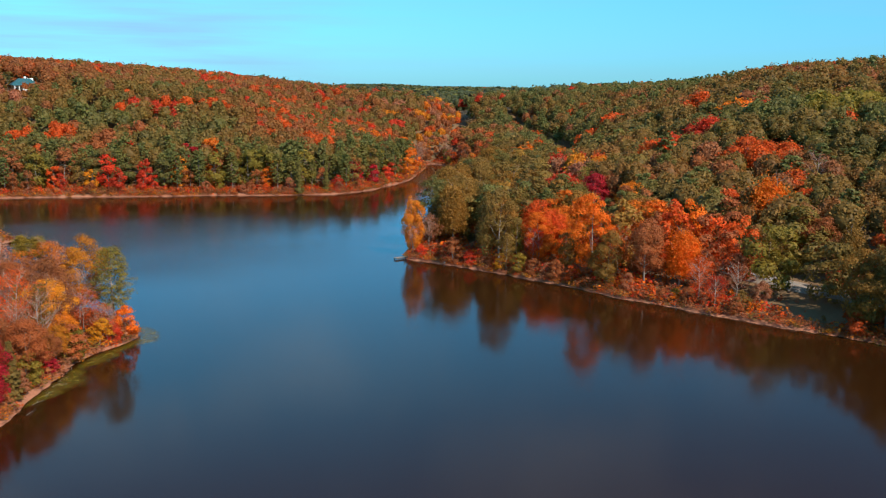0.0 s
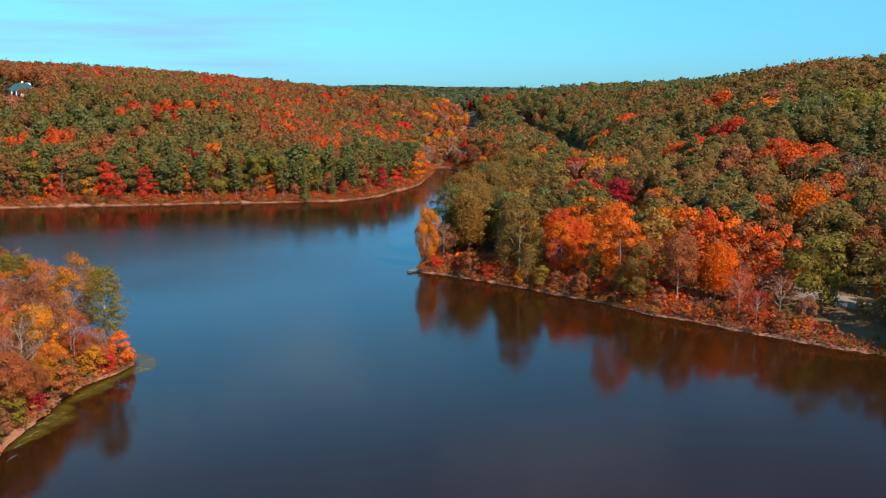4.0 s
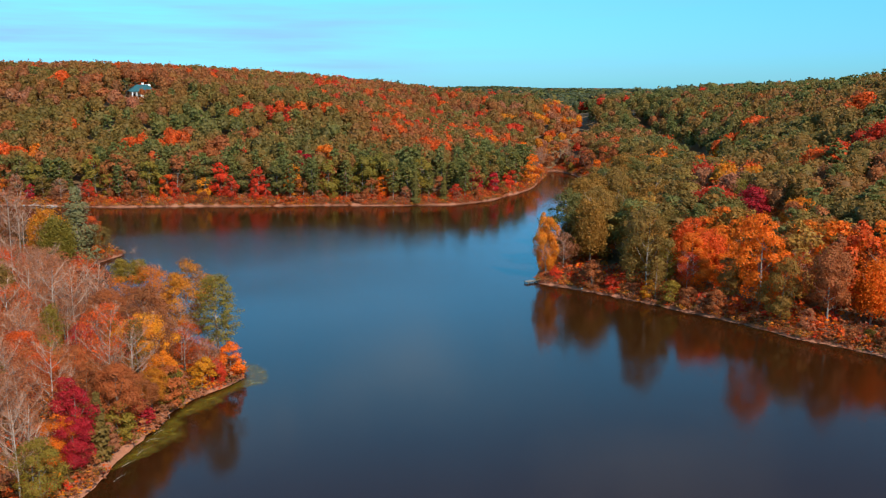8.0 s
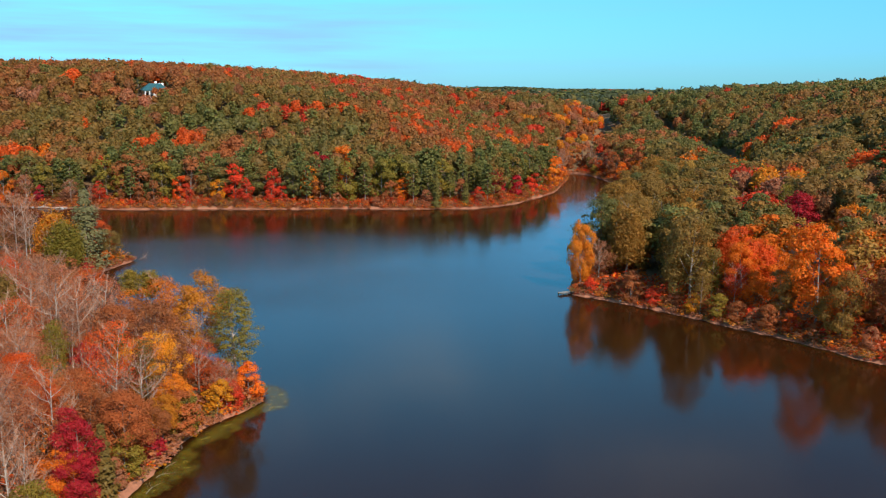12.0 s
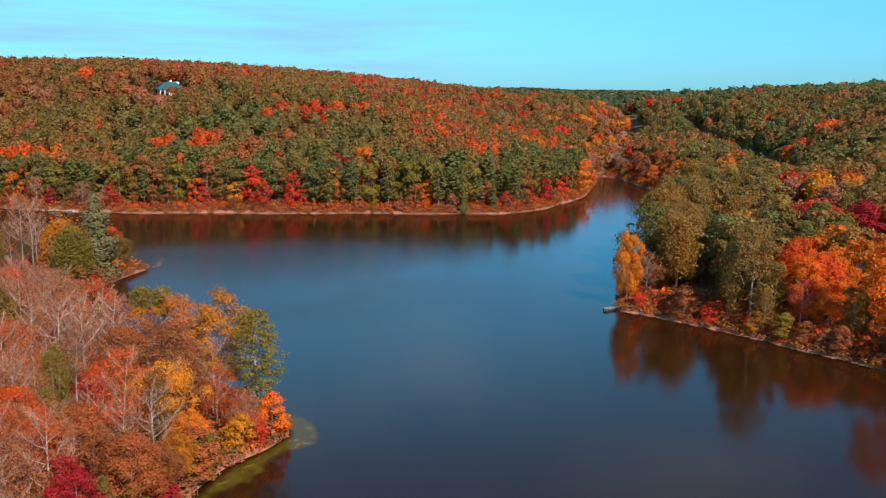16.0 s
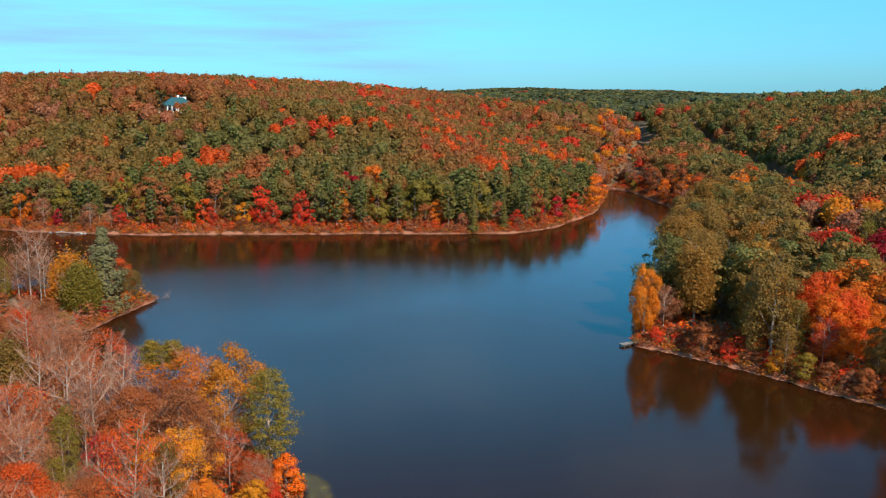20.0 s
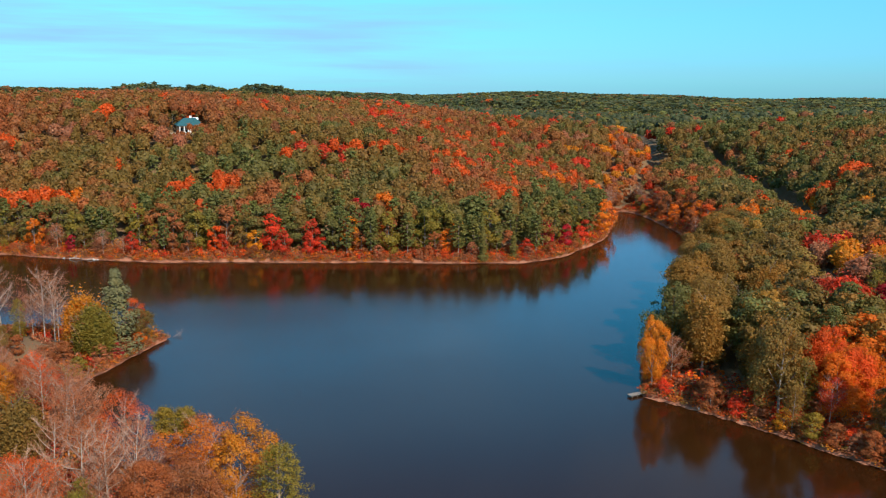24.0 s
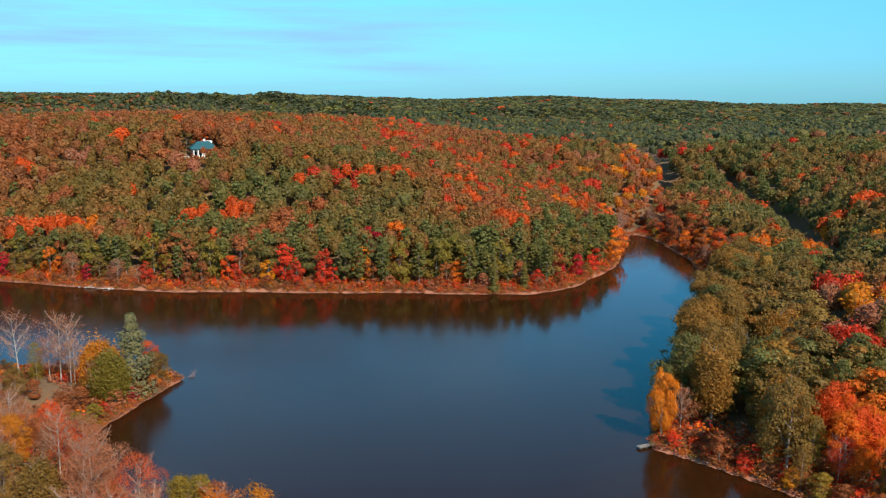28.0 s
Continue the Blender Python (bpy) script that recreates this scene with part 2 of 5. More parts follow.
M_WOOD, n, l, b = material("forest leaves")
at = n.new("ShaderNodeAttribute")
at.attribute_name = "tint"
geo = n.new("ShaderNodeNewGeometry")
isle = ramp_node(n, [(0, (0.90, 0.90, 0.90)), (1, (1.11, 1.09, 1.04))])
l.new(geo.outputs["Random Per Island"], isle.inputs[0])
clumps = noise_node(n, l, 0.9, 3, 0.7)
mottle = ramp_node(n, [(0.34, (0.74, 0.76, 0.80)), (0.5, (1.05, 1.04, 1.02)), (0.68, (1.34, 1.25, 1.10))])
l.new(clumps.outputs["Fac"], mottle.inputs[0])
leafy(M_WOOD, n, l, b, mixer(n, l, "MULTIPLY", mixer(n, l, "MULTIPLY", at.outputs["Color"], isle.outputs[0], 1.0), mottle.outputs[0], 1.0))

M_BARK, n, l, b = material("bark")
g = noise_node(n, l, 2.2, 6, 0.7)
r = ramp_node(n, [(0.3, (0.10, 0.075, 0.055)), (0.7, (0.27, 0.21, 0.17))])
l.new(g.outputs["Fac"], r.inputs[0])
l.new(r.outputs[0], b.inputs["Base Color"])
b.inputs["Roughness"].default_value = 0.9

M_PALE, n, l, b = material("pale bark")
g = noise_node(n, l, 1.6, 6, 0.7)
r = ramp_node(n, [(0.3, (0.22, 0.165, 0.125)), (0.7, (0.46, 0.365, 0.29))])
l.new(g.outputs["Fac"], r.inputs[0])
l.new(r.outputs[0], b.inputs["Base Color"])
b.inputs["Roughness"].default_value = 0.85

M_PINE, n, l, b = material("pine bark")
g = noise_node(n, l, 1.6, 6, 0.7)
r = ramp_node(n, [(0.3, (0.17, 0.11, 0.08)), (0.7, (0.36, 0.25, 0.185))])
l.new(g.outputs["Fac"], r.inputs[0])
l.new(r.outputs[0], b.inputs["Base Color"])
b.inputs["Roughness"].default_value = 0.9

M_TWIG, n, l, b = material("twigs")
g = noise_node(n, l, 0.8, 4, 0.7)
r = ramp_node(n, [(0.3, (0.22, 0.112, 0.070)), (0.7, (0.41, 0.220, 0.14))])
l.new(g.outputs["Fac"], r.inputs[0])
l.new(r.outputs[0], b.inputs["Base Color"])
b.inputs["Roughness"].default_value = 0.9

M_GROUND, n, l, b = material("leaf litter and shore earth")
geo = n.new("ShaderNodeNewGeometry")
sep = n.new("ShaderNodeSeparateXYZ")
l.new(geo.outputs["Position"], sep.inputs[0])
big, fine = noise_node(n, l, 0.12, 5, 0.65), noise_node(n, l, 1.9, 6, 0.75)
litter = ramp_node(n, [(0.25, (0.045, 0.026, 0.012)), (0.5, (0.15, 0.065, 0.028)), (0.75, (0.25, 0.095, 0.042))])
l.new(fine.outputs["Fac"], litter.inputs[0])
grass = mixer(n, l, "MIX", litter.outputs[0], (0.15, 0.10, 0.035), big.outputs["Fac"])
mud = ramp_node(n, [(0.3, (0.17, 0.062, 0.030)), (0.55, (0.33, 0.125, 0.062)), (0.8, (0.40, 0.165, 0.082))])
l.new(fine.outputs["Fac"], mud.inputs[0])
beach = n.new("ShaderNodeMapRange")
beach.inputs[1].default_value, beach.inputs[2].default_value = 0.55, 1.15
ragged = n.new("ShaderNodeMath")
ragged.operation = "ADD"
l.new(sep.outputs["Z"], ragged.inputs[0])
l.new(big.outputs["Fac"], ragged.inputs[1])
shift = n.new("ShaderNodeMath")
shift.operation = "SUBTRACT"
shift.inputs[1].default_value = 0.45
l.new(ragged.outputs[0], shift.inputs[0])
l.new(shift.outputs[0], beach.inputs[0])
l.new(mixer(n, l, "MIX", mud.outputs[0], grass, beach.outputs[0]), b.inputs["Base Color"])
b.inputs["Roughness"].default_value = 0.95
bump = n.new("ShaderNodeBump")
bump.inputs["Strength"].default_value, bump.inputs["Distance"].default_value = 0.6, 0.3
l.new(fine.outputs["Fac"], bump.inputs["Height"])
l.new(bump.outputs[0], b.inputs["Normal"])

M_WATER, n, l, b = material("lake water")
b.inputs["Base Color"].default_value = (0.0205, 0.0068, 0.0018, 1)
b.inputs["IOR"].default_value = 1.333
geo, place, near_edge, far_edge, lee, gusts, chop, calm_, rough_ = (n.new("ShaderNode" + k) for k in ("NewGeometry", "SeparateXYZ", "MapRange", "MapRange", "MapRange", "Math", "MapRange", "Math", "Math"))
l.new(geo.outputs["Position"], place.inputs[0])
for node, axis, lo, hi, a_, b_ in ((near_edge, "Y", 180, 245, 0.0, 1.0), (far_edge, "Y", 322, 352, 1.0, 0.25), (lee, "X", 85, 150, 1.0, 0.12)):
    node.interpolation_type = "SMOOTHSTEP"
    for k, v in enumerate((lo, hi, a_, b_)):
        node.inputs[1 + k].default_value = v
    l.new(place.outputs[axis], node.inputs[0])
gust = noise_node(n, l, 0.018, 3, 0.55)
chop.inputs[1].default_value, chop.inputs[2].default_value, chop.inputs[3].default_value, chop.inputs[4].default_value = 0.3, 0.7, 0.08, 0.17
l.new(gust.outputs["Fac"], chop.inputs[0])
gusts.operation = calm_.operation = "MULTIPLY"
rough_.operation = "MULTIPLY_ADD"
l.new(near_edge.outputs[0], gusts.inputs[0])
l.new(far_edge.outputs[0], gusts.inputs[1])
l.new(gusts.outputs[0], calm_.inputs[0])
l.new(lee.outputs[0], calm_.inputs[1])
l.new(calm_.outputs[0], rough_.inputs[0])
l.new(chop.outputs[0], rough_.inputs[1])
rough_.inputs[2].default_value = 0.072
l.new(rough_.outputs[0], b.inputs["Roughness"])
waves, swell = noise_node(n, l, 2.4, 3, 0.55), noise_node(n, l, 0.05, 4, 0.6)
bump = n.new("ShaderNodeBump")
bump.inputs["Distance"].default_value = 0.03
calm = n.new("ShaderNodeMapRange")
calm.inputs[1].default_value, calm.inputs[2].default_value, calm.inputs[3].default_value, calm.inputs[4].default_value = 0.35, 0.7, 0.18, 0.6
l.new(swell.outputs["Fac"], calm.inputs[0])
l.new(calm.outputs[0], bump.inputs["Strength"])
l.new(waves.outputs["Fac"], bump.inputs["Height"])
l.new(bump.outputs[0], b.inputs["Normal"])


# ---- helpers for meshes ----
def mesh_of(name, verts, faces_n, loops, mats, tint=None):
    """A mesh from flat arrays: verts (n, 3), corners per face, corner indices."""
    me = bpy.data.meshes.new(name)
    me.vertices.add(len(verts))
    me.vertices.foreach_set("co", np.ascontiguousarray(verts, np.float32).ravel())
    me.loops.add(len(loops))
    me.loops.foreach_set("vertex_index", np.ascontiguousarray(loops, np.int32))
    me.polygons.add(len(faces_n))
    start = np.concatenate([[0], np.cumsum(faces_n)[:-1]])
    me.polygons.foreach_set("loop_start", start.astype(np.int32))
    if tint is not None:
        a = me.color_attributes.new("tint", "FLOAT_COLOR", "POINT")
        a.data.foreach_set("color", np.concatenate([tint, np.ones((len(tint), 1))], 1).astype(np.float32).ravel())
    me.update(calc_edges=True)
    me.validate()
    for m in mats:
        me.materials.append(m)
    return me


def quads_mesh(name, faces, mats, tint=None):
    """faces: (n, 3 or 4, 3)."""
    n, k = faces.shape[:2]
    return mesh_of(name, faces.reshape(-1, 3), np.full(n, k), np.arange(k * n), mats, tint)


def leaf_sprays(rng, points, out, size, flat=0.0, wild=0.5):
    """Leaf sprays at the points, facing roughly along out."""
    n = len(points)
    nor = out + rng.normal(0, wild, (n, 3))
    nor[:, 2] += flat
    nor /= np.linalg.norm(nor, axis=1, keepdims=True) + 1e-9
    side = np.cross(nor, rng.normal(0, 1, (n, 3)))
    side /= np.linalg.norm(side, axis=1, keepdims=True) + 1e-9
    up = np.cross(nor, side)
    s = (size * rng.uniform(0.6, 1.35, n))[:, None]
    w = s * rng.uniform(0.55, 0.95, n)[:, None]
    return np.stack([points - side * w * 0.6 - up * s * 0.4, points + side * w * 0.6 - up * s * 0.3, points + up * s * 0.7 + side * w * 0.2], 1)


def broad_crown(rng, count, size, lobes=12, low=0.3, wide=0.20, fluff=0.10, wild=0.38):
    """A hardwood crown in a unit tree: uneven leafy lobes of all sizes, 1 high and about 0.6 wide."""
    mid, tall = (low + 0.98) / 2, (0.98 - low) / 2
    lobes = int(lobes * 1.5)
    lean = rng.normal(0, 0.035, 2)
    c, dense = np.empty((lobes, 4)), rng.uniform(0.45, 1.3, lobes)
    for i in range(lobes):
        up = 1 - 1.85 * (i + 0.5) / lobes + rng.uniform(-0.16, 0.16)
        a, flat = i * 2.4 + rng.uniform(-0.6, 0.6), math.sqrt(max(0.05, 1 - min(1, up * up)))
        r = rng.uniform(0.05, 0.135)
        far_ = wide * rng.uniform(0.55, 1.3)
        c[i] = (math.cos(a) * flat * far_ + lean[0] * up, math.sin(a) * flat * far_ + lean[1] * up, mid + up * (tall - r * 0.8), r)
    weight = c[:, 3]**2 * dense
    k = rng.choice(lobes, count, p=weight / weight.sum())
    out = (c[k, :3] - (0, 0, mid - 0.12)) * (1, 1, 0.6)
    out /= np.linalg.norm(out, axis=1, keepdims=True) + 1e-6
    d = rng.normal(0, 1, (count, 3))
    d /= np.linalg.norm(d, axis=1, keepdims=True)
    d += out * 0.6 + (0, 0, 0.2)
    d /= np.linalg.norm(d, axis=1, keepdims=True)
    reach = np.where(rng.random(count) < fluff, rng.uniform(1.0, 1.45, count), rng.uniform(0.72, 1.08, count))
    p = c[k, :3] + d * (1, 1, 0.85) * (c[k, 3] * reach)[:, None]
    return leaf_sprays(rng, p, d, size, 0.1, wild)


def pine_crown(rng, count, size, low=0.45, wide=0.16, cone=1.5, wild=0.3):
    """A pine: plates of needles on whorls; a low cone makes it pointed, a high one round-topped."""
    whorls = 10
    k = rng.integers(0, whorls, count)
    t = (k + rng.uniform(-0.3, 0.3, count)) / (whorls - 1)
    z = low + (0.98 - low) * t
    reach = wide * np.sqrt(np.clip(1.03 - np.clip(t, 0, 1)**cone, 0.03, 1)) * (0.78 + 0.22 * np.sin(k * 2.1))
    arm = rng.integers(0, 6, count)
    a = arm * 1.0472 + k * 0.7 + rng.normal(0, 0.30, count)
    r = reach * np.sqrt(rng.uniform(0.1, 1, count)) * rng.uniform(0.8, 1.1, count)
    p = np.stack([np.cos(a) * r, np.sin(a) * r, z + rng.normal(0, 0.014, count) - 0.12 * r], 1)
    d = np.stack([np.cos(a) * 0.7, np.sin(a) * 0.7, np.full(count, 0.6)], 1)
    return leaf_sprays(rng, p, d, size, 0.2, wild)


def dome_crown(rng, count, size, low=0.2, wide=0.27, lobes=14, fluff=0.05, wild=0.28, deep=0.34, inner=0.80, rings=6, around=10):
    """A full rounded crown in a unit tree: one dome swollen into puffs, leaves lying on its surface."""
    mid, tall = (low + 0.98) / 2, (0.98 - low) / 2
    i = np.arange(lobes)
    up = 0.96 - 1.45 * (i + 0.5) / lobes + rng.uniform(-0.1, 0.1, lobes)
    a, flat = i * 2.4 + rng.uniform(-0.5, 0.5, lobes), np.sqrt(np.clip(1 - up**2, 0.02, 1))
    c = np.stack([np.cos(a) * flat, np.sin(a) * flat, up], 1)
    swell, dense = rng.uniform(0.7, 1.2, lobes), rng.uniform(0.7, 1.25, lobes)
    d = rng.normal(0, 1, (count * 3, 3))
    d /= np.linalg.norm(d, axis=1, keepdims=True)
    d = d[d[:, 2] > -0.62 + 0.2 * rng.random(len(d))]
    k = np.argmax(d @ c.T + 0.05 * swell, 1)
    d, k = (v[rng.random(len(d)) < dense[k] / 1.25][:count] for v in (d, k))
    n = len(d)
    near_ = (d * c[k]).sum(1)
    r = (1.0 - deep) + deep * swell[k] * np.exp(-np.clip(1 - near_, 0, 1) / (1.5 / lobes))
    out = d * r[:, None] - 0.62 * c[k]
    out /= np.linalg.norm(out, axis=1, keepdims=True) + 1e-6
    r = r * np.where(rng.random(n) < fluff, rng.uniform(1.0, 1.2, n), rng.uniform(0.84, 1.05, n))
    lean = rng.normal(0, 0.03, 2)
    p = d * r[:, None] * (wide * rng.uniform(0.9, 1.1), wide * rng.uniform(0.9, 1.1), tall) + (lean[0], lean[1], mid)
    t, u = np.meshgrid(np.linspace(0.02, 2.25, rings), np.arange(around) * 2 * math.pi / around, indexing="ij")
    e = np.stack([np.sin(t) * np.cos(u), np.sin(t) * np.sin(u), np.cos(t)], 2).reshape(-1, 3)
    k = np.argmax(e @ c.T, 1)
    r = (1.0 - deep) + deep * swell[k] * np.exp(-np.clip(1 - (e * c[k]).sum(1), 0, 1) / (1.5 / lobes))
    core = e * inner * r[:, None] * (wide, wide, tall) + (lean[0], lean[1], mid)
    return leaf_sprays(rng, p, out, size, 0.1, wild), core, dome_faces(rings, around)


def dome_faces(rings, around):
    j, i = np.meshgrid(np.arange(rings - 1), np.arange(around), indexing="ij")
    j, i, n = j.ravel(), i.ravel(), (i.ravel() + 1) % around
    return np.stack([j * around + i, (j + 1) * around + i, (j + 1) * around + n, j * around + n], 1)


def tuft_crown(rng, count, size, low=0.36, wide=0.2, tufts=46):
    """A tall airy pine: flat tufts of needles on spread limbs, with gaps that show the trunk."""
    c = np.empty((tufts, 4))
    for i in range(tufts):
        t = (i + rng.uniform(0.2, 0.8)) / tufts
        a, bulge = i * 2.4 + rng.uniform(-0.4, 0.4), math.sin(math.pi * min(1, 0.14 + 0.8 * t))**0.7
        r = wide * bulge * rng.uniform(0.35, 1.08)
        c[i] = (math.cos(a) * r, math.sin(a) * r, low + (0.96 - low) * t + 0.06 * r, rng.uniform(0.035, 0.07))
    k = rng.integers(0, tufts, count)
    d = rng.normal(0, 1, (count, 3))
    d /= np.linalg.norm(d, axis=1, keepdims=True)
    p = c[k, :3] + d * (1, 1, 0.45) * (c[k, 3] * rng.uniform(0.4, 1.1, count))[:, None]
    out = c[k, :3] * (1, 1, 0)
    return leaf_sprays(rng, p, d * (0.5, 0.5, 0.8) + out * 3, size, 0.35, 0.4)


def tube(points, radii, sides=6):
    """Quads of a tapered round limb through the points."""
    p = np.array(points, float)
    rings = []
    for i, q in enumerate(p):
        d = p[min(i + 1, len(p) - 1)] - p[max(i - 1, 0)]
        d /= np.linalg.norm(d) + 1e-9
        s = np.cross(d, (0.3, 0.9, 0.1) if abs(d[2]) > 0.7 else (0, 0, 1.0))
        s /= np.linalg.norm(s) + 1e-9
        u = np.cross(d, s)
        a = np.arange(sides) * 2 * math.pi / sides
        rings.append(q + radii[i] * (np.cos(a)[:, None] * s + np.sin(a)[:, None] * u))
    out = []
    for a, b in zip(rings[:-1], rings[1:]):
        out += [[a[j], a[(j + 1) % sides], b[(j + 1) % sides], b[j]] for j in range(sides)]
    return np.array(out)


def limbs(rng, top, spread, count, thick, low=0.35, twigs=0):
    """Trunk with limbs, and the twigs, of a unit tree."""
    lean = rng.normal(0, 0.025, 2)
    axis = np.array([(lean[0] * t * t + 0.008 * math.sin(5 * t + lean[1] * 90), lean[1] * t * t, t * top - 0.03) for t in np.linspace(0, 1, 7)])
    out, fine = [tube(axis, thick * np.array([1.35, 1, 0.85, 0.7, 0.55, 0.38, 0.15]), 7)], []
    for i in range(count):
        t = low + (0.95 - low) * (i + rng.random()) / count
        f = t * 6
        base = axis[int(f)] + (axis[min(int(f) + 1, 6)] - axis[int(f)]) * (f % 1)
        a, ln = i * 2.4 + rng.uniform(-0.5, 0.5), spread * rng.uniform(0.6, 1.1) * (1.15 - 0.6 * t)
        d = np.array([math.cos(a), math.sin(a), rng.uniform(0.45, 1.1)])
        pts = [base, base + d * ln * 0.45, base + d * ln * 0.8 + (0, 0, ln * 0.15), base + d * ln + (0, 0, ln * 0.35)]
        r0 = thick * (0.62 - 0.4 * t)
        out.append(tube(pts, [r0, r0 * 0.7, r0 * 0.45, r0 * 0.15], 4))
        for j in range(twigs):
            s = rng.uniform(0.25, 1.0)
            q = base + d * ln * s + (0, 0, ln * 0.3 * s * s)
            e = d * 0.5 + rng.normal(0, 0.6, 3) + (0, 0, 0.55)
            e *= ln * rng.uniform(0.25, 0.55) / np.linalg.norm(e)
            fine.append(tube([q, q + e], [r0 * 0.40, r0 * 0.08], 3))
    return np.concatenate(out), (np.concatenate(fine) if fine else None)


def part(name, me, parent, label="", mat=None):
    ob = new(name, me)
    ob.parent = parent
    if mat is not None:
        ob.material_slots[0].link, ob.material_slots[0].material = "OBJECT", mat
    return tagged(ob, label)


# ---- ground and water ----
def spaced(lo, hi, fine, far):
    mid = np.arange(lo, hi + fine, fine)
    g, s = [], fine
    while sum(g) < far:
        s *= 1.16
        g.append(s)
    g = np.cumsum(g)
    return np.concatenate([lo - g[::-1], mid, mid[-1] + g])


gx, gy = spaced(-60, 300, 1.7, 4300), spaced(85, 480, 1.7, 4300)
X, Y = np.meshgrid(gx, gy)
Z = ground_height(X, Y)
nx, ny = len(gx), len(gy)
ii = (np.arange(ny - 1)[:, None] * nx + np.arange(nx - 1)).ravel()
loops = np.stack([ii, ii + 1, ii + nx + 1, ii + nx], 1).ravel()
me = mesh_of("ground", np.stack([X.ravel(), Y.ravel(), Z], 1), np.full(len(ii), 4), loops, [M_GROUND])
me.shade_smooth()
tagged(new("ground", me), "brown leaf-littered woodland floor with an orange earth lake shore", "ground", kind="structure")

wx = np.linspace(-330, 420, 16)
wy = np.linspace(-420, 620, 22)
X, Y = np.meshgrid(wx, wy)
ii = (np.arange(21)[:, None] * 16 + np.arange(15)).ravel()
me = mesh_of("water", np.stack([X.ravel(), Y.ravel(), np.zeros(X.size)], 1), np.full(len(ii), 4), np.stack([ii, ii + 1, ii + 17, ii + 16], 1).ravel(), [M_WATER])
tagged(new("water", me), "calm dark blue-brown lake water reflecting the wooded banks", "lake water", kind="structure")


# ---- planting lists ----
ROAD = [(200, -60), (194, 0), (190, 50), (186, 90), (181, 122), (178, 133), (176.5, 149), (178.5, 178), (181, 203), (182.5, 217), (188, 238), (200, 262), (226, 290), (262, 300)]
HOUSE = (49.5, 544.0)
# kind, x, y, height
POINT_TREES = [
    ("lime:layered", 29.5, 176.8, 19), ("amber:broad", 24.8, 186.1, 19), ("orange:open", 20.0, 193.5, 18), ("lime:mast", 18.2, 196.8, 19), ("lime:mast", 15.1, 196.8, 19), ("yellow:open", 16.5, 167.5, 15),
    ("lime:airy", 12.5, 178.2, 11), ("orange", 32.0, 172.5, 6), ("red", 30.0, 168.7, 4.5), ("yellow", 26.1, 167.7, 5.5), ("scarlet:thin", 25.7, 171.4, 8), ("pink", 27.7, 168.9, 8),
    ("scarlet:thin", 23.6, 175.9, 10), ("amber", 18.7, 164.7, 9), ("orange", 14.9, 167.5, 8), ("rust", 10.8, 156.0, 10), ("rust", 7.0, 156.9, 10), ("rust", 15.3, 156.0, 8),
    ("rust", 19.2, 162.2, 7), ("lime", 20.3, 160.9, 5), ("crimson", 5.4, 145.6, 12), ("crimson", 5.0, 140.4, 8), ("rust", 11.1, 151.5, 12), ("rust", 5.7, 163.2, 11),
    ("olive:cedar", 9.3, 144.6, 10), ("lime", 1.8, 131.1, 10), ("crimson", 15.6, 155.1, 4), ("orange", 14.5, 166.9, 7), ("orange", 3.2, 141.4, 8), ("lime", 13.1, 148.8, 6),
    ("amber", 16.3, 158.3, 8), ("lime", 20.0, 163.6, 6), ("pink", 21.1, 159.4, 4), ("pink", 11.0, 146.4, 4)]
POINT_BACK = [
    ("bare", 3.0, 189.1, 19), ("bare", 6.5, 188.4, 19), ("bare", 10.1, 194.4, 18), ("bare", -1.3, 198.4, 18), 
    ("bare", 13.1, 191.2, 14), ("pink", 5.0, 187.5, 14), ("pink", -0.4, 219.9, 17), ("scarlet:thin", 9.5, 213.0, 17), ("rust:thin", 4.5, 197.9, 17), ("pink", -1.6, 170.6, 15),
    ("scarlet:thin", -1.3, 165.0, 12), ("scarlet", 1.0, 162.9, 11), ("lime:airy", 2.5, 179.2, 13), ("lime:airy", 1.9, 169.8, 11), ("crimson:thin", 7.3, 177.2, 10), ("pink", 7.7, 168.2, 8),
    ("scarlet", -1.4, 162.9, 14), ("bare", -1.1, 131.8, 15), ("bare", 0.0, 137.8, 13), ("scarlet:thin", -4.1, 184.4, 17), ("lime:airy", 2.9, 185.4, 12), ("pink", 10.8, 174.0, 9),
    ("pink", 5.1, 168.1, 10), ("scarlet:thin", 16.1, 197.5, 9), ("pink", -2.2, 187.2, 15), ("olive:cedar", 17.0, 195.0, 7), ("pink", 2.2, 224.4, 17), ("pink", -5.7, 240.2, 17)]
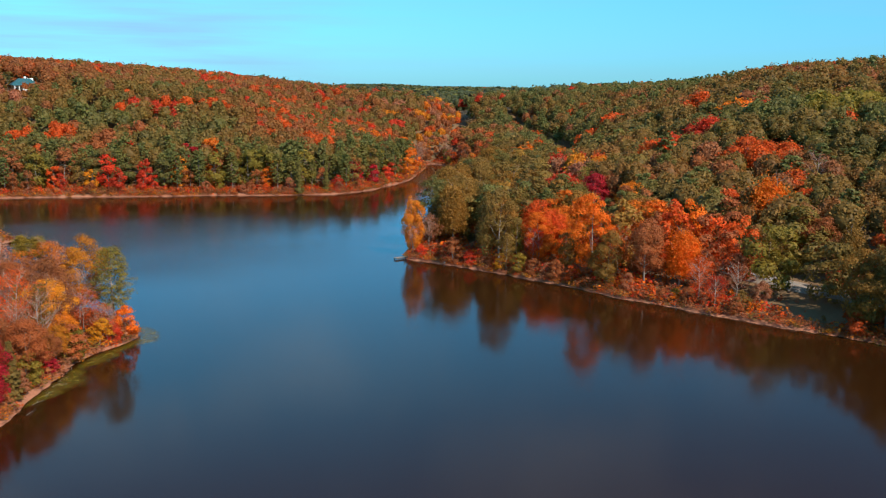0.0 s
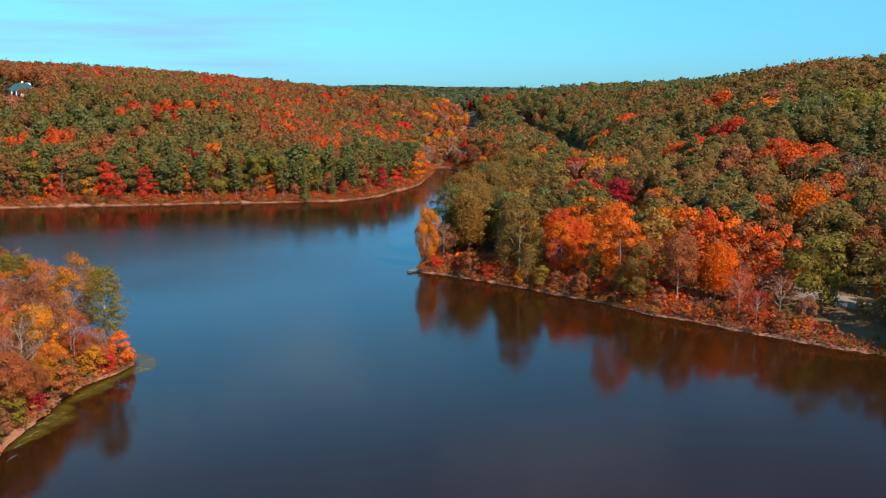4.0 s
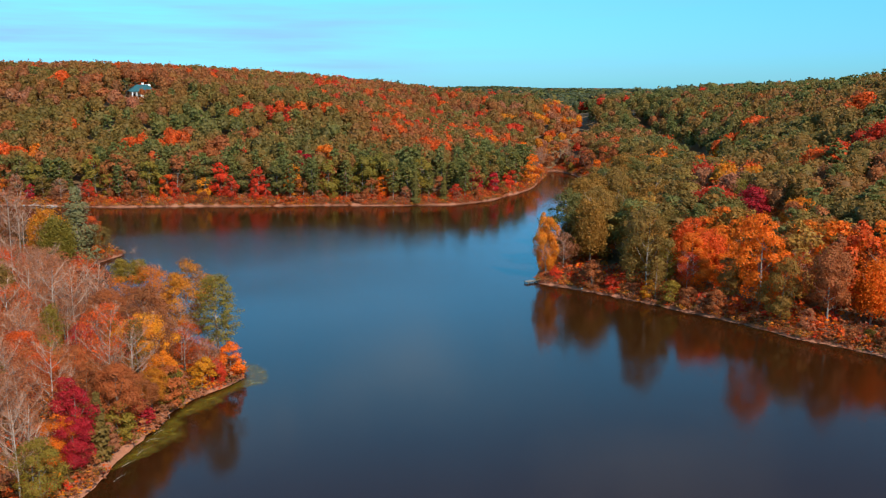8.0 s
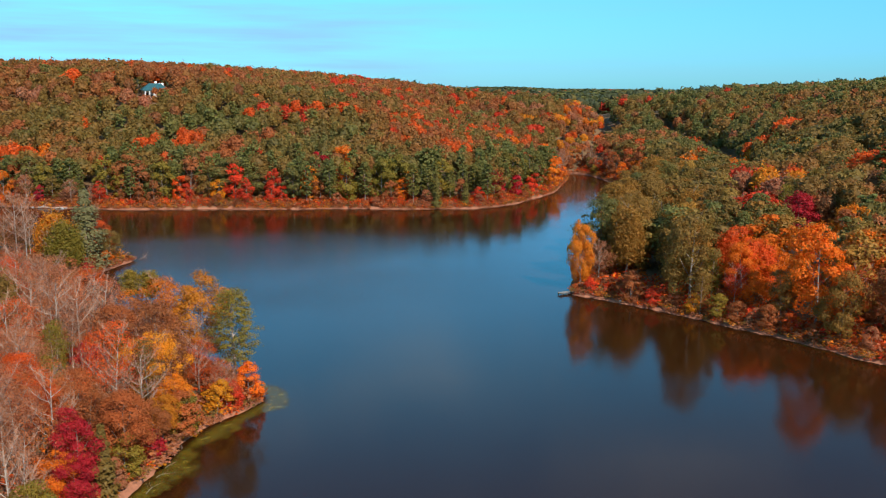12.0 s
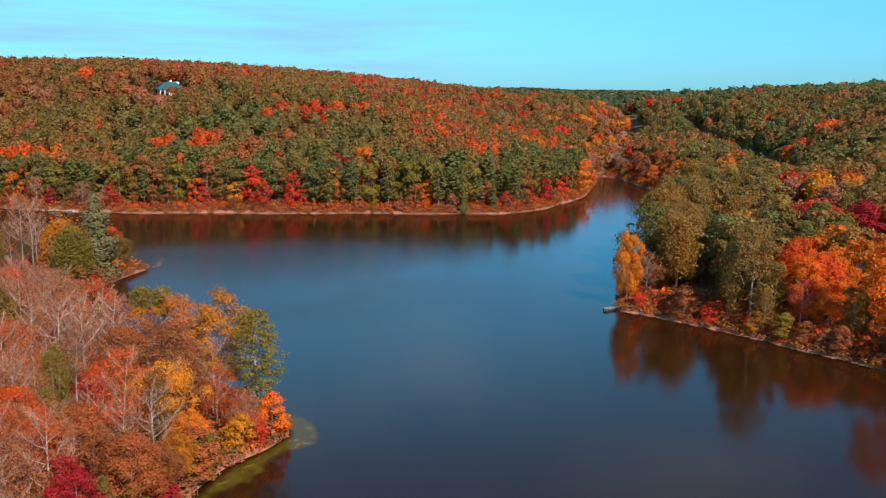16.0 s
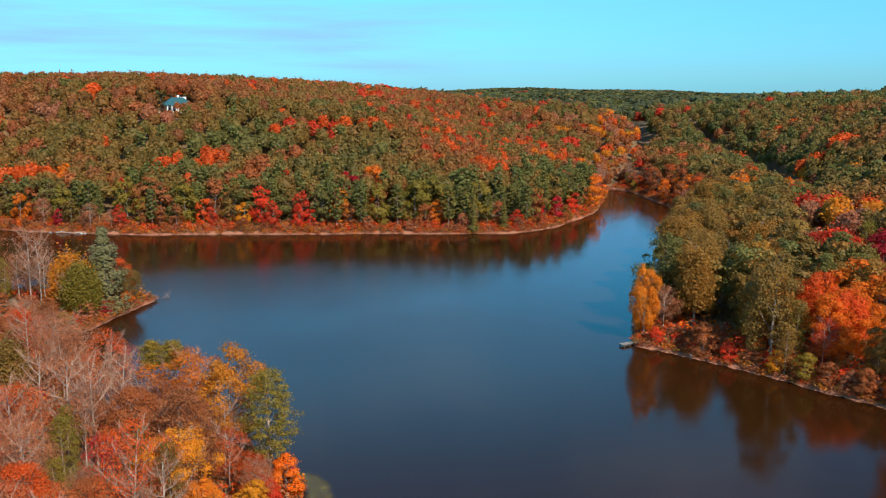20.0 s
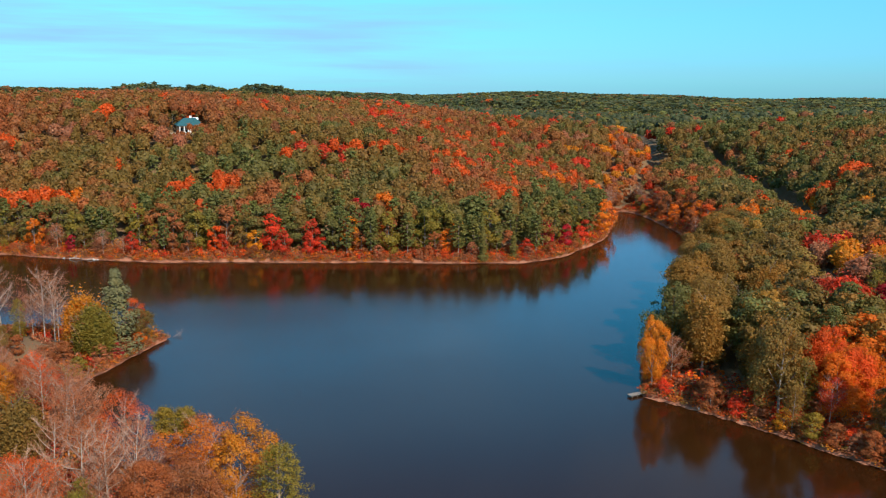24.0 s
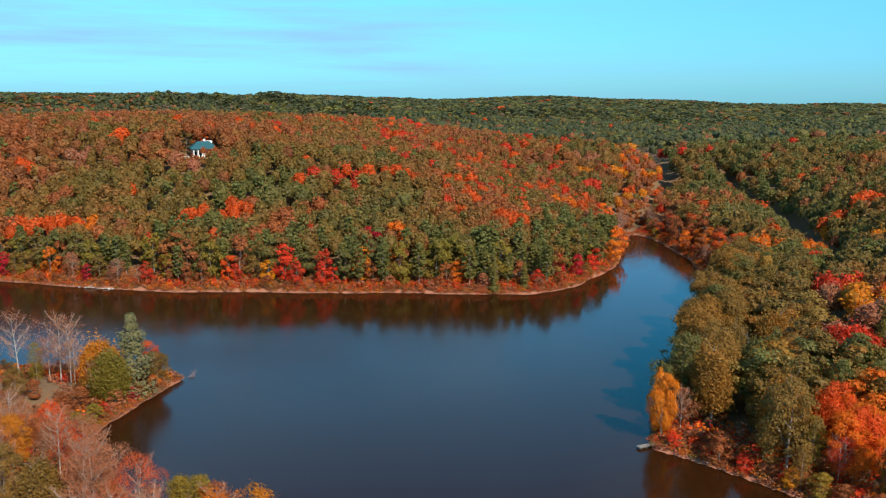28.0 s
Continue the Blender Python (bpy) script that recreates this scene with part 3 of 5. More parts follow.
SPIT_TREES = [
    ("lime:oak", 2.9, 284.5, 19), ("amber:dome", 1.5, 290.4, 20), ("silver:tiered", 9.0, 290.5, 22), ("scarlet", 13.2, 298.0, 12), ("olive", 15.2, 293.8, 11), ("bare", -19.3, 305.9, 21),
    ("bare", -8.8, 300.0, 21), ("bare", -6.2, 298.4, 20), ("bare", -5.1, 293.0, 15), ("lime:airy", -14.4, 297.9, 13), ("pink", -11.7, 303.0, 14), ("crimson", 9.2, 284.7, 4),
    ("pink", 4.4, 281.0, 5), ("lime", -0.3, 271.6, 5), ("pink", 6.6, 288.2, 4), ("scarlet:dome", -8.3, 263.3, 12), ("olive", -18.1, 285.2, 10), ("amber", -14.6, 244.1, 14),
    ("olive:dome", -8.2, 219.8, 17), ("pink", 1.2, 219.4, 17), ("scarlet", -3.7, 244.4, 12), ("pink", 2.7, 221.3, 15), ("rust", -3.7, 280.4, 6), ("pink", -7.7, 285.9, 5),
    ("bare", -0.3, 283.7, 13), ("rust", 11.3, 286.6, 4), ("orange", 15.3, 291.9, 4), ("pink", -16.6, 264.4, 12), ("olive", -13.8, 225.0, 15), ("pink", -1.1, 242.3, 14)]
BANK_TREES = [
    ("amber:column", 120.9, 220.6, 15.5), ("amber:column", 121.9, 221.6, 12),
    ("golden:dome", 134.8, 221.0, 21), ("golden:oak", 140.9, 203.0, 20), ("golden:oak", 172.9, 245.0, 19), ("rust:dome", 192.7, 280.0, 16), ("green:dome", 154.4, 232.7, 18), ("green:dome", 200.1, 300.7, 14),
    ("pine", 205.1, 315.1, 14), ("orange:dome", 177.2, 236.0, 14), ("olive:dome", 160.1, 246.1, 17), ("olive", 142.0, 238.4, 14), ("pink", 127.1, 221.7, 10), ("rust", 126.1, 206.0, 7),
    ("red", 127.0, 200.0, 4), ("red", 118.8, 214.4, 3.5), ("yellow", 130.8, 190.5, 4.5), ("scarlet:dome", 149.9, 200.6, 15), ("orange", 143.2, 188.6, 13), ("scarlet", 148.8, 189.9, 13),
    ("lime:airy", 138.9, 193.2, 12), ("pine", 158.9, 207.0, 15), ("lime:dome", 174.4, 214.4, 14), ("pine", 166.3, 203.9, 14), ("pine", 170.6, 214.5, 16),
    ("lime:airy", 181.7, 217.4, 16), ("scarlet", 152.7, 200.8, 14), ("orange", 149.9, 191.3, 13), ("orange", 151.2, 187.3, 12), ("olive", 145.1, 178.3, 10), ("red:thin", 140.2, 187.1, 10)]
BANK_MORE = [
    ("golden", 144.0, 161.0, 13), ("rust", 177.8, 193.3, 14), ("rust", 133.0, 180.1, 4.5), ("rust", 132.0, 172.2, 5), ("scarlet", 134.2, 168.4, 4.5), ("rust", 138.1, 174.7, 5),
    ("pink", 131.6, 175.2, 4), ("crimson:thin", 151.8, 176.5, 9), ("olive:airy", 131.6, 188.9, 9), ("scarlet:thin", 151.1, 165.2, 13), ("amber", 181.8, 193.4, 15),
    ("crimson", 181.3, 212.1, 14), ("rust", 187.9, 210.3, 13), ("pine", 202.9, 203.5, 16), ("pine", 189.6, 178.7, 16), ("pine", 186.0, 166.6, 16), ("orange:oak", 157.2, 149.5, 16),
    ("scarlet:thin", 153.2, 139.1, 10), ("red:thin", 152.6, 133.5, 8), ("bare", 158.7, 132.6, 9), ("lime:airy", 175.2, 138.1, 12), ("pine", 180.1, 150.0, 12), ("orange:dome", 191.0, 150.0, 24),
    ("amber", 194.2, 147.4, 13), ("bare", 217.5, 158.5, 19), ("rust", 190.9, 135.0, 13), ("scarlet", 182.0, 124.4, 6), ("scarlet", 160.7, 103.7, 5), ("olive:dome", 226.1, 234.6, 16),
    ("pink", 160.7, 127.9, 6), ("crimson:thin", 154.4, 156.8, 8), ("olive:dome", 187.3, 125.3, 16), ("rust", 150.0, 139.1, 4),
    ("rust", 150.8, 126.9, 4)]
FAR_TREES = [
    ("scarlet", 46.3, 410.3, 9), ("red", 49.0, 409.2, 6), ("yellow", 60.8, 403.5, 8), ("red", 67.5, 403.3, 14), ("red", 70.7, 396.3, 8), ("red", 82.4, 398.3, 13),
    ("red", 80.1, 393.0, 7), ("red", 84.7, 393.6, 6), ("amber", 96.2, 393.5, 13), ("rust", 99.5, 388.9, 8), ("amber", 137.9, 382.8, 12), ("orange", 132.1, 379.0, 8),
    ("crimson", 175.1, 378.8, 10), ("crimson", 183.6, 377.5, 8), ("red", 193.1, 382.6, 7), ("orange", 224.8, 410.3, 14), ("amber", 215.2, 401.7, 9), ("red", 15.6, 418.7, 7),
    ("pink", 12.5, 420.1, 6), ("orange", -20.8, 444.1, 12), ("crimson", -6.5, 430.2, 6), ("crimson", -38.4, 452.0, 8), ("green:cedar", 141.4, 365.0, 12), ("green:cedar", 154.4, 365.6, 8),
    ("rust", 111.2, 392.8, 14), ("crimson", 104.5, 416.1, 13), ("rust", 30.2, 411.8, 6), ("red", 82.4, 432.3, 10), ("rust", 118.7, 386.3, 8), ("rust", -14.6, 448.4, 14),
    ("rust", 24.1, 417.7, 7), ("red", 161.3, 368.9, 5), ("pink", 105.0, 383.6, 4), ("pink", 138.9, 370.2, 5), ("pink", 3.0, 426.1, 5)]
FAR_MORE = [
    ("rust", 284, 488, 13), ("rust", 279, 455, 10), ("red", 284, 461, 8), ("orange", 262, 414, 8), ("rust", 258, 396, 8),
    ("olive", 58, 409, 14), ("lime", 24, 419, 11), ("rust", 36, 410, 8), ("pink", 5, 424, 8), ("pink", -12, 437, 9),
    ("crimson", 105, 409, 15), ("orange", 116, 409, 17), ("rust", 269, 430, 9), ("red", 200, 392, 7), ("pink", 250, 455, 12),
    ("pink", 262, 472, 12), ("rust", 270, 480, 13)]

SHORT = {"olive": "olive-green", "green": "dull green", "pine": "dark green", "rust": "rust-brown", "orange": "bright orange", "scarlet": "orange-red",
         "red": "bright red", "crimson": "deep crimson", "yellow": "golden yellow", "amber": "amber", "pink": "faded pink", "lime": "yellow-green", "silver": "grey-green", "golden": "gold-brown", "fir": "dark green"}
RNG = np.random.default_rng(7)
OLIVE = [LEAVES["olive"]]


def dome_mesh(crown):
    """Leaves and the dense inner mass of a dome crown as one mesh."""
    leaves_, core, faces = crown
    v, n_ = leaves_.reshape(-1, 3), len(leaves_)
    return mesh_of("crown", np.concatenate([v, core]), np.concatenate([np.full(n_, 3), np.full(len(faces), 4)]), np.concatenate([np.arange(3 * n_), (faces + 3 * n_).ravel()]), OLIVE)


VARIANTS = {
    "broad": [quads_mesh("crown", broad_crown(RNG, 12500, 0.0145, 26 + i, 0.02 + 0.05 * i), OLIVE) for i in range(5)],
    "bankbroad": [quads_mesh("crown", broad_crown(RNG, 8500, 0.0190, 22 + i, -0.02 + 0.04 * i, 0.21, 0.12), OLIVE) for i in range(6)],
    "dome": [dome_mesh(dome_crown(RNG, 10500, 0.0200, -0.30 + 0.06 * i, 0.305, 24 + 3 * i, 0.16, 0.5, 0.40, 0.56, 10, 16)) for i in range(4)],
    "oak": [dome_mesh(dome_crown(RNG, 13500, 0.0185, -0.30 + 0.06 * i, 0.36, 30 + 4 * i, 0.16, 0.5, 0.40, 0.56, 10, 16)) for i in range(3)],
    "thin": [quads_mesh("crown", broad_crown(RNG, 4600, 0.0115, 24, 0.2), OLIVE) for i in range(3)],
    "openly": [quads_mesh("crown", broad_crown(RNG, 7000, 0.0135, 16, 0.42, 0.24, 0.2), OLIVE) for i in range(3)],
    "airy": [quads_mesh("crown", tuft_crown(RNG, 5200, 0.0120, 0.16, 0.17, 120), OLIVE) for i in range(3)],
    "layered": [quads_mesh("crown", tuft_crown(RNG, 10000, 0.0115, 0.28, 0.185, 130), OLIVE) for i in range(1)],
    "mast": [quads_mesh("crown", tuft_crown(RNG, 4200, 0.0120, 0.72, 0.075, 40), OLIVE) for i in range(2)],
    "pine": [quads_mesh("crown", tuft_crown(RNG, 6500, 0.017, 0.20, 0.20, 100), OLIVE) for i in range(3)],
    "shrub": [quads_mesh("crown", broad_crown(RNG, 3400, 0.034, 26, -0.1, 0.22, 0.15), OLIVE) for i in range(4)],
    "farbroad": [quads_mesh("crown", broad_crown(RNG, 1700, 0.040, 16, -0.02), OLIVE) for i in range(5)],
    "farpine": [quads_mesh("crown", tuft_crown(RNG, 1500, 0.036, 0.22, 0.155, 56), OLIVE) for i in range(5)],
    "cedar": [quads_mesh("crown", pine_crown(RNG, 3000, 0.04, 0.06, 0.2, 0.9), OLIVE) for i in range(2)],
    "tiered": [quads_mesh("crown", pine_crown(RNG, 5600, 0.022, 0.08, 0.33, 0.6), OLIVE) for i in range(1)],
    "sparse": [quads_mesh("crown", broad_crown(RNG, 900, 0.013, 18, 0.28), OLIVE) for i in range(3)],
}


def trunk_set(n, *how):
    made = []
    for i in range(n):
        wood_, fine = limbs(RNG, *how)
        made.append((quads_mesh("trunk", wood_, [M_PALE if fine is not None else M_PINE if how[1] == 0.10 else M_BARK]), None if fine is None else quads_mesh("twig_crown", fine, [M_TWIG])))
    return made


TRUNKS = {"broad": trunk_set(4, 0.86, 0.24, 9, 0.0125, 0.25), "pine": trunk_set(3, 0.95, 0.10, 14, 0.0115, 0.35),
          "bare": trunk_set(5, 0.95, 0.27, 17, 0.0088, 0.32, 34), "shrub": trunk_set(3, 0.7, 0.35, 7, 0.016, 0.05)}
FIRST = {}
TREES = [0]


def plant(kind, x, y, h, far=False):
    """One tree of a kind and height, with its foot on the ground."""
    colour, _, form = kind.partition(":")
    form = form or (colour if colour in ("bare", "pink", "pine") else "full")
    colour = "pink" if colour == "bare" else colour
    broad, wide = ("farbroad" if far else "bankbroad" if x > 100 else "broad"), RNG.uniform(0.92, 1.15)
    crown, trunk, what = broad, "broad", SHORT[colour] + " leafed hardwood tree on the lake bank"
    name = "oak_tree" if colour in ("olive", "rust", "green", "lime", "golden") else "maple_tree"
    if form == "bare":
        crown, trunk, name, what = "sparse", "bare", "bare_tree", "nearly bare pale grey tree with few pinkish leaves"
    elif form == "pink":
        crown, trunk, name, what = "thin", "bare", "twiggy_tree", "half-bare twiggy tree with faded pink leaves"
    elif form == "thin":
        crown, trunk, name, what = "thin", "bare", "twiggy_tree", "half-bare twiggy tree with thin " + SHORT[colour] + " leaves"
    elif form == "open":
        crown, trunk, name, what = "openly", "bare", "maple_tree", SHORT[colour] + " open tree with bent pale limbs"
    elif form == "pine":
        crown, trunk, name, what = ("farpine" if far else "pine"), "pine", "pine_tree", "tall dark green pine on the lake bank"
    elif form == "tiered":
        crown, trunk, name, what = "tiered", "pine", "pine_tree", "pale grey-green tiered pine on the wooded spit"
        wide *= 1.25
    elif form in ("airy", "layered", "mast"):
        crown, trunk, name = form, "pine", "pine_tree"
        what = {"airy": "thin yellow-green pine with a bare lower trunk", "layered": "yellow-green pine with layered limbs on the point", "mast": "slender pine with a small tuft of needles on top"}[form]
    elif form == "cedar":
        crown, trunk, name, what, wide = "cedar", "pine", "cedar_tree", "small dark green cedar at the water's edge", wide * 1.1
    elif form in ("dome", "oak"):
        crown, name, wide = form, "oak_tree" if form == "oak" and colour != "orange" else name, RNG.uniform(0.95, 1.05) * (1.25 if x < 60 else 1.0)
        what = "broad round-crowned " + SHORT[colour] + " tree on the lake bank"
    elif form == "column":
        wide *= 0.70
    if h < 7.5 and form not in ("cedar", "bare"):
        crown, trunk, name, what, wide = "shrub", "shrub", "shrub", SHORT[colour] + " shrub on the lake shore", wide * 1.3
    d = shore_distance([x], [y])[0]
    for _ in range(6):
        if d > 1.2:
            break
        e = 0.5
        gx_, gy_ = shore_distance([x + e], [y])[0] - d, shore_distance([x], [y + e])[0] - d
        n = math.hypot(gx_, gy_) + 1e-9
        x, y = x + gx_ / n * (1.6 - d), y + gy_ / n * (1.6 - d)
        d = shore_distance([x], [y])[0]
    z = float(ground_height([x], [y])[0]) - 0.05
    v, w = int(RNG.integers(len(VARIANTS[crown]))), int(RNG.integers(len(TRUNKS[trunk])))
    m = Matrix.Translation((x, y, z)) @ Matrix.Rotation(RNG.uniform(0, 6.283), 4, "Z") @ Matrix.Diagonal((h * wide, h * wide, h, 1))
    key = (crown, trunk, colour, name, v, w)
    TREES[0] += 1
    if key in FIRST:
        own = FIRST[key].scale
        return copy_thing(FIRST[key], m @ Matrix.Diagonal((1 / own.x, 1 / own.y, 1 / own.z, 1)))
    root = new(name)
    root.empty_display_size = 0.2
    tagged(root, what, "shrub" if name == "shrub" else "tree", "shrubs along the shore" if name == "shrub" else "trees along the lake banks")
    part("trunk", TRUNKS[trunk][w][0], root)
    if TRUNKS[trunk][w][1] is not None:
        part("twig_crown", TRUNKS[trunk][w][1], root, "fine pinkish-brown twigs")
    part("crown", VARIANTS[crown][v], root, "", LEAVES[colour])
    root.matrix_basis = m
    FIRST[key] = root
    return root


PLANTED = []
for kind, x, y, h in (("rust", 36, 550.5, 10), ("olive", 42, 552, 11), ("rust", 47.5, 552.5, 11), ("scarlet", 53, 552, 12), ("rust", 58.5, 549.5, 11), ("olive", 61, 544, 10), ("olive", 59.5, 538, 8), ("rust", 31, 546, 10)):
    plant(kind, x, y, h, True)
    PLANTED.append((x, y, 3.0))
for some, far in ((POINT_TREES, 0), (POINT_BACK, 0), (SPIT_TREES, 0), (BANK_TREES, 0), (BANK_MORE, 0), (FAR_TREES, 1), (FAR_MORE, 1)):
    for kind, x, y, h in some:
        plant(kind, x, y, h * (1.3 if far and h < 11 else 1.0 if h < 9 else 1.1 if x > 100 or far else 0.93), bool(far))
        PLANTED.append((x, y, 8.0 if kind.endswith(("oak", "dome")) and x > 100 else min(6.0 if x > 100 and y < 340 else 4.4, 1.0 + h * 0.30)))

road_line = spline(ROAD + [(400, 250), (400, -60)])
road_line = road_line[: 4 * (len(ROAD) - 1)]


def off_road(x, y):
    return np.sqrt(((x[:, None] - road_line[:, 0])**2 + (y[:, None] - road_line[:, 1])**2).min(1))


def off_planted(x, y):
    p = np.array(PLANTED)
    return (np.sqrt((x[:, None] - p[:, 0])**2 + (y[:, None] - p[:, 1])**2) / p[:, 2]).min(1)


def near_zone(x, y, d):
    """1: the point and the spit, 2: the road bank, 3: the front of the far bank, 0: elsewhere."""
    z = np.zeros(len(x), int)
    z[(x < 45) & (x > -45) & (y > 95) & (y < 330) & (d < 45)] = 1
    z[(x > 112) & (x < 235) & (y > 80) & (y < 330) & (d < 40)] = 2
    z[(y > 340) & (d < 17) & (x > -62) & (x < 300)] = 3
    return z


def clearing(x, y):
    """Metres from the open strip that leads from the shore to the road."""
    f = np.clip(((x - 150) * 32 + (y - 174) * 33) / (32**2 + 33**2), 0, 1)
    return np.hypot(x - 150 - 32 * f, y - 174 - 33 * f)


def scatter(x0, x1, y0, y1, step, keep, least=1.2):
    """Jittered places on land where keep(x, y, d) holds."""
    X, Y = np.meshgrid(np.arange(x0, x1, step), np.arange(y0, y1, step))
    x = X.ravel() + RNG.uniform(-0.46, 0.46, X.size) * step
    y = Y.ravel() + RNG.uniform(-0.46, 0.46, X.size) * step
    d = shore_distance(x, y)
    ok = (d > least) & keep(x, y, d)
    x, y, d = x[ok], y[ok], d[ok]
    ok = (off_road(x, y) > np.where((y > 112) & (y < 150), 6.0, 4.0)) & (clearing(x, y) > 4.5) & (ravine_distance(x, y) > 4.5) & (np.hypot((x - HOUSE[0] + 3.5) / 11.0, (y - HOUSE[1] + 3.0) / 6.6) > 1)
    return x[ok], y[ok], d[ok]


def in_view(x, y, margin=0.0):
    """The part of the country that the flight looks at."""
    a = np.degrees(np.arctan2(x - 5, y - 5))
    return (a > -11 - margin) & (a < 62 + margin)


PALETTE = {1: ("bare bare bare pink pink pink rust:thin rust:thin rust scarlet:thin olive:airy", 11, 17),
           2: ("olive olive olive golden olive green green lime rust scarlet", 17.5, 22.5),
           3: ("pine pine pine pine olive green rust lime", 14, 19)}
x, y, d = scatter(-50, 300, 90, 500, 5.4, lambda x, y, d: (near_zone(x, y, d) > 0) & in_view(x, y, 3))
ok = off_planted(x, y) > 1.0
x, y, d = x[ok], y[ok], d[ok]
zone = near_zone(x, y, d)
BACK = []
for i in range(len(x)):
    names, lo, hi = PALETTE[zone[i]]
    kind = str(RNG.choice(names.split()))
    h = RNG.uniform(lo, hi)
    if zone[i] == 3 and x[i] > 236:
        kind, h = str(RNG.choice("rust rust pink pink bare orange scarlet olive".split())), RNG.uniform(8, 14)
    if zone[i] == 1 and y[i] > 262:
        kind, h = str(RNG.choice("pink pink rust rust olive".split())), RNG.uniform(2.0, 5.0)
    elif zone[i] == 1 and y[i] > 200 and d[i] < 13:
        kind, h = str(RNG.choice("bare pink pink rust".split())), h * 0.62
    if zone[i] == 2 and 150 < y[i] < 206 and x[i] > 143 and d[i] < 30:
        kind = str(RNG.choice("scarlet scarlet orange orange rust golden".split()))
    elif zone[i] == 2 and y[i] >= 190:
        kind = str(RNG.choice("olive olive olive green golden golden".split()))
    open_bank = zone[i] == 2 and ((106 < y[i] < 148 and x[i] < 178) or (159 < y[i] < 168 and x[i] < 164))
    if (zone[i] == 1 and 200 < y[i] < 236 and x[i] < 4) or (zone[i] == 2 and 203 < y[i] < 216 and x[i] < 141):
        continue
    if d[i] < 4.5 or open_bank:
        if RNG.random() < 0.15:
            continue
        kind, h = str(RNG.choice("rust pink scarlet olive rust pink lime rust".split())), RNG.uniform(2.0, 6.0) * (0.25 if open_bank and y[i] < 148 and x[i] > 160 else 1.0)
    elif zone[i] == 3 and d[i] < 8 and kind != "pine":
        h *= 0.7
    if zone[i] != 1 and d[i] > 15 and kind not in ("bare", "pink"):
        BACK.append((x[i], y[i], d[i], kind.partition(":")[0]))
    else:
        plant(kind, x[i], y[i], h, zone[i] == 3)

# ---- woods on the hills ----
# kind, x, y, radius of the group
GROUPS_WEST = [
    ("scarlet", -29, 472, 7), ("scarlet", -15, 471, 5), ("orange", -6, 463, 4), ("orange", -19, 435, 4), ("scarlet", 37, 455, 5), ("scarlet", 53, 456, 7),
    ("rust", 59, 445, 4), ("rust", 70, 437, 5), ("scarlet", 90, 474, 4), ("red", 101, 480, 4), ("scarlet", 118, 478, 4), ("red", 111, 471, 4),
    ("scarlet", 134, 478, 4), ("red", 176, 581, 7), ("red", 170, 528, 4), ("scarlet", 75, 589, 4), ("scarlet", 57, 559, 4), ("scarlet", 37, 577, 5),
    ("scarlet", 10, 541, 4), ("pink", -10, 536, 4), ("rust", -34, 582, 4), ("orange", 134, 632, 4),
    ("scarlet", 179, 624, 4), ("scarlet", 165, 453, 4), ("rust", 174, 447, 5), ("red", 180, 476, 4), ("scarlet", 173, 420, 4), ("orange", 227, 470, 6),
    ("scarlet", 240, 509, 4), ("red", 267, 517, 5), ("red", 240, 577, 4), ("red", 220, 542, 4), ("scarlet", 274, 577, 4), ("pink", 290, 564, 7),]
GROUPS_EAST = [
    ("scarlet", 166, 479, 4), ("orange", 251, 345, 6), ("orange", 263, 334, 5), ("scarlet", 350, 434, 4), ("rust", 334, 400, 4), ("scarlet", 315, 357, 4),
    ("scarlet", 300, 358, 4), ("pink", 209, 270, 4), ("pink", 191, 262, 4), ("pink", 214, 263, 4),
    ("amber", 202, 243, 4), ("crimson", 175, 229, 4), ("red", 175, 221, 4), ("amber", 289, 357, 4), ("amber", 270, 308, 4), ("rust", 117, 413, 4),
    ("rust", -20, 500, 5), ("scarlet", -35, 536, 4), ("pink", 30, 508, 4), ("pink", 42, 501, 5), ("rust", 89, 448, 4), ("rust", 344, 491, 4),
    ("amber", 298, 535, 4), ("pink", 280, 498, 5), ("pink", 270, 465, 4), ("red", 263, 430, 4), ("amber", 277, 540, 4), ("scarlet", 214, 495, 4),
    ("scarlet", 230, 505, 4), ("rust", 332, 658, 4),
    ("scarlet", 223, 228, 6), ("red", 238, 228, 6), ("scarlet", 224, 184, 6), ("orange", 268, 234, 4), ("lime", 273, 195, 12), ("green", 261, 211, 12), ("scarlet", 290, 270, 7),
    ("pink", 200, 256, 14), ("red", 214, 263, 6), ("red", 179, 224, 6), ("pink", 187, 238, 9), ("amber", 203, 244, 6), ("green", 215, 292, 10), ("green", 228, 305, 9)]


def creek_flat(x, y):
    """The low flat along the creek above the end of the lake."""
    off = x - np.interp(y, [455, 517, 551, 640], [258, 323, 341, 380])
    return (y > 455) & (y < 640) & (off < -4) & (off > -34)


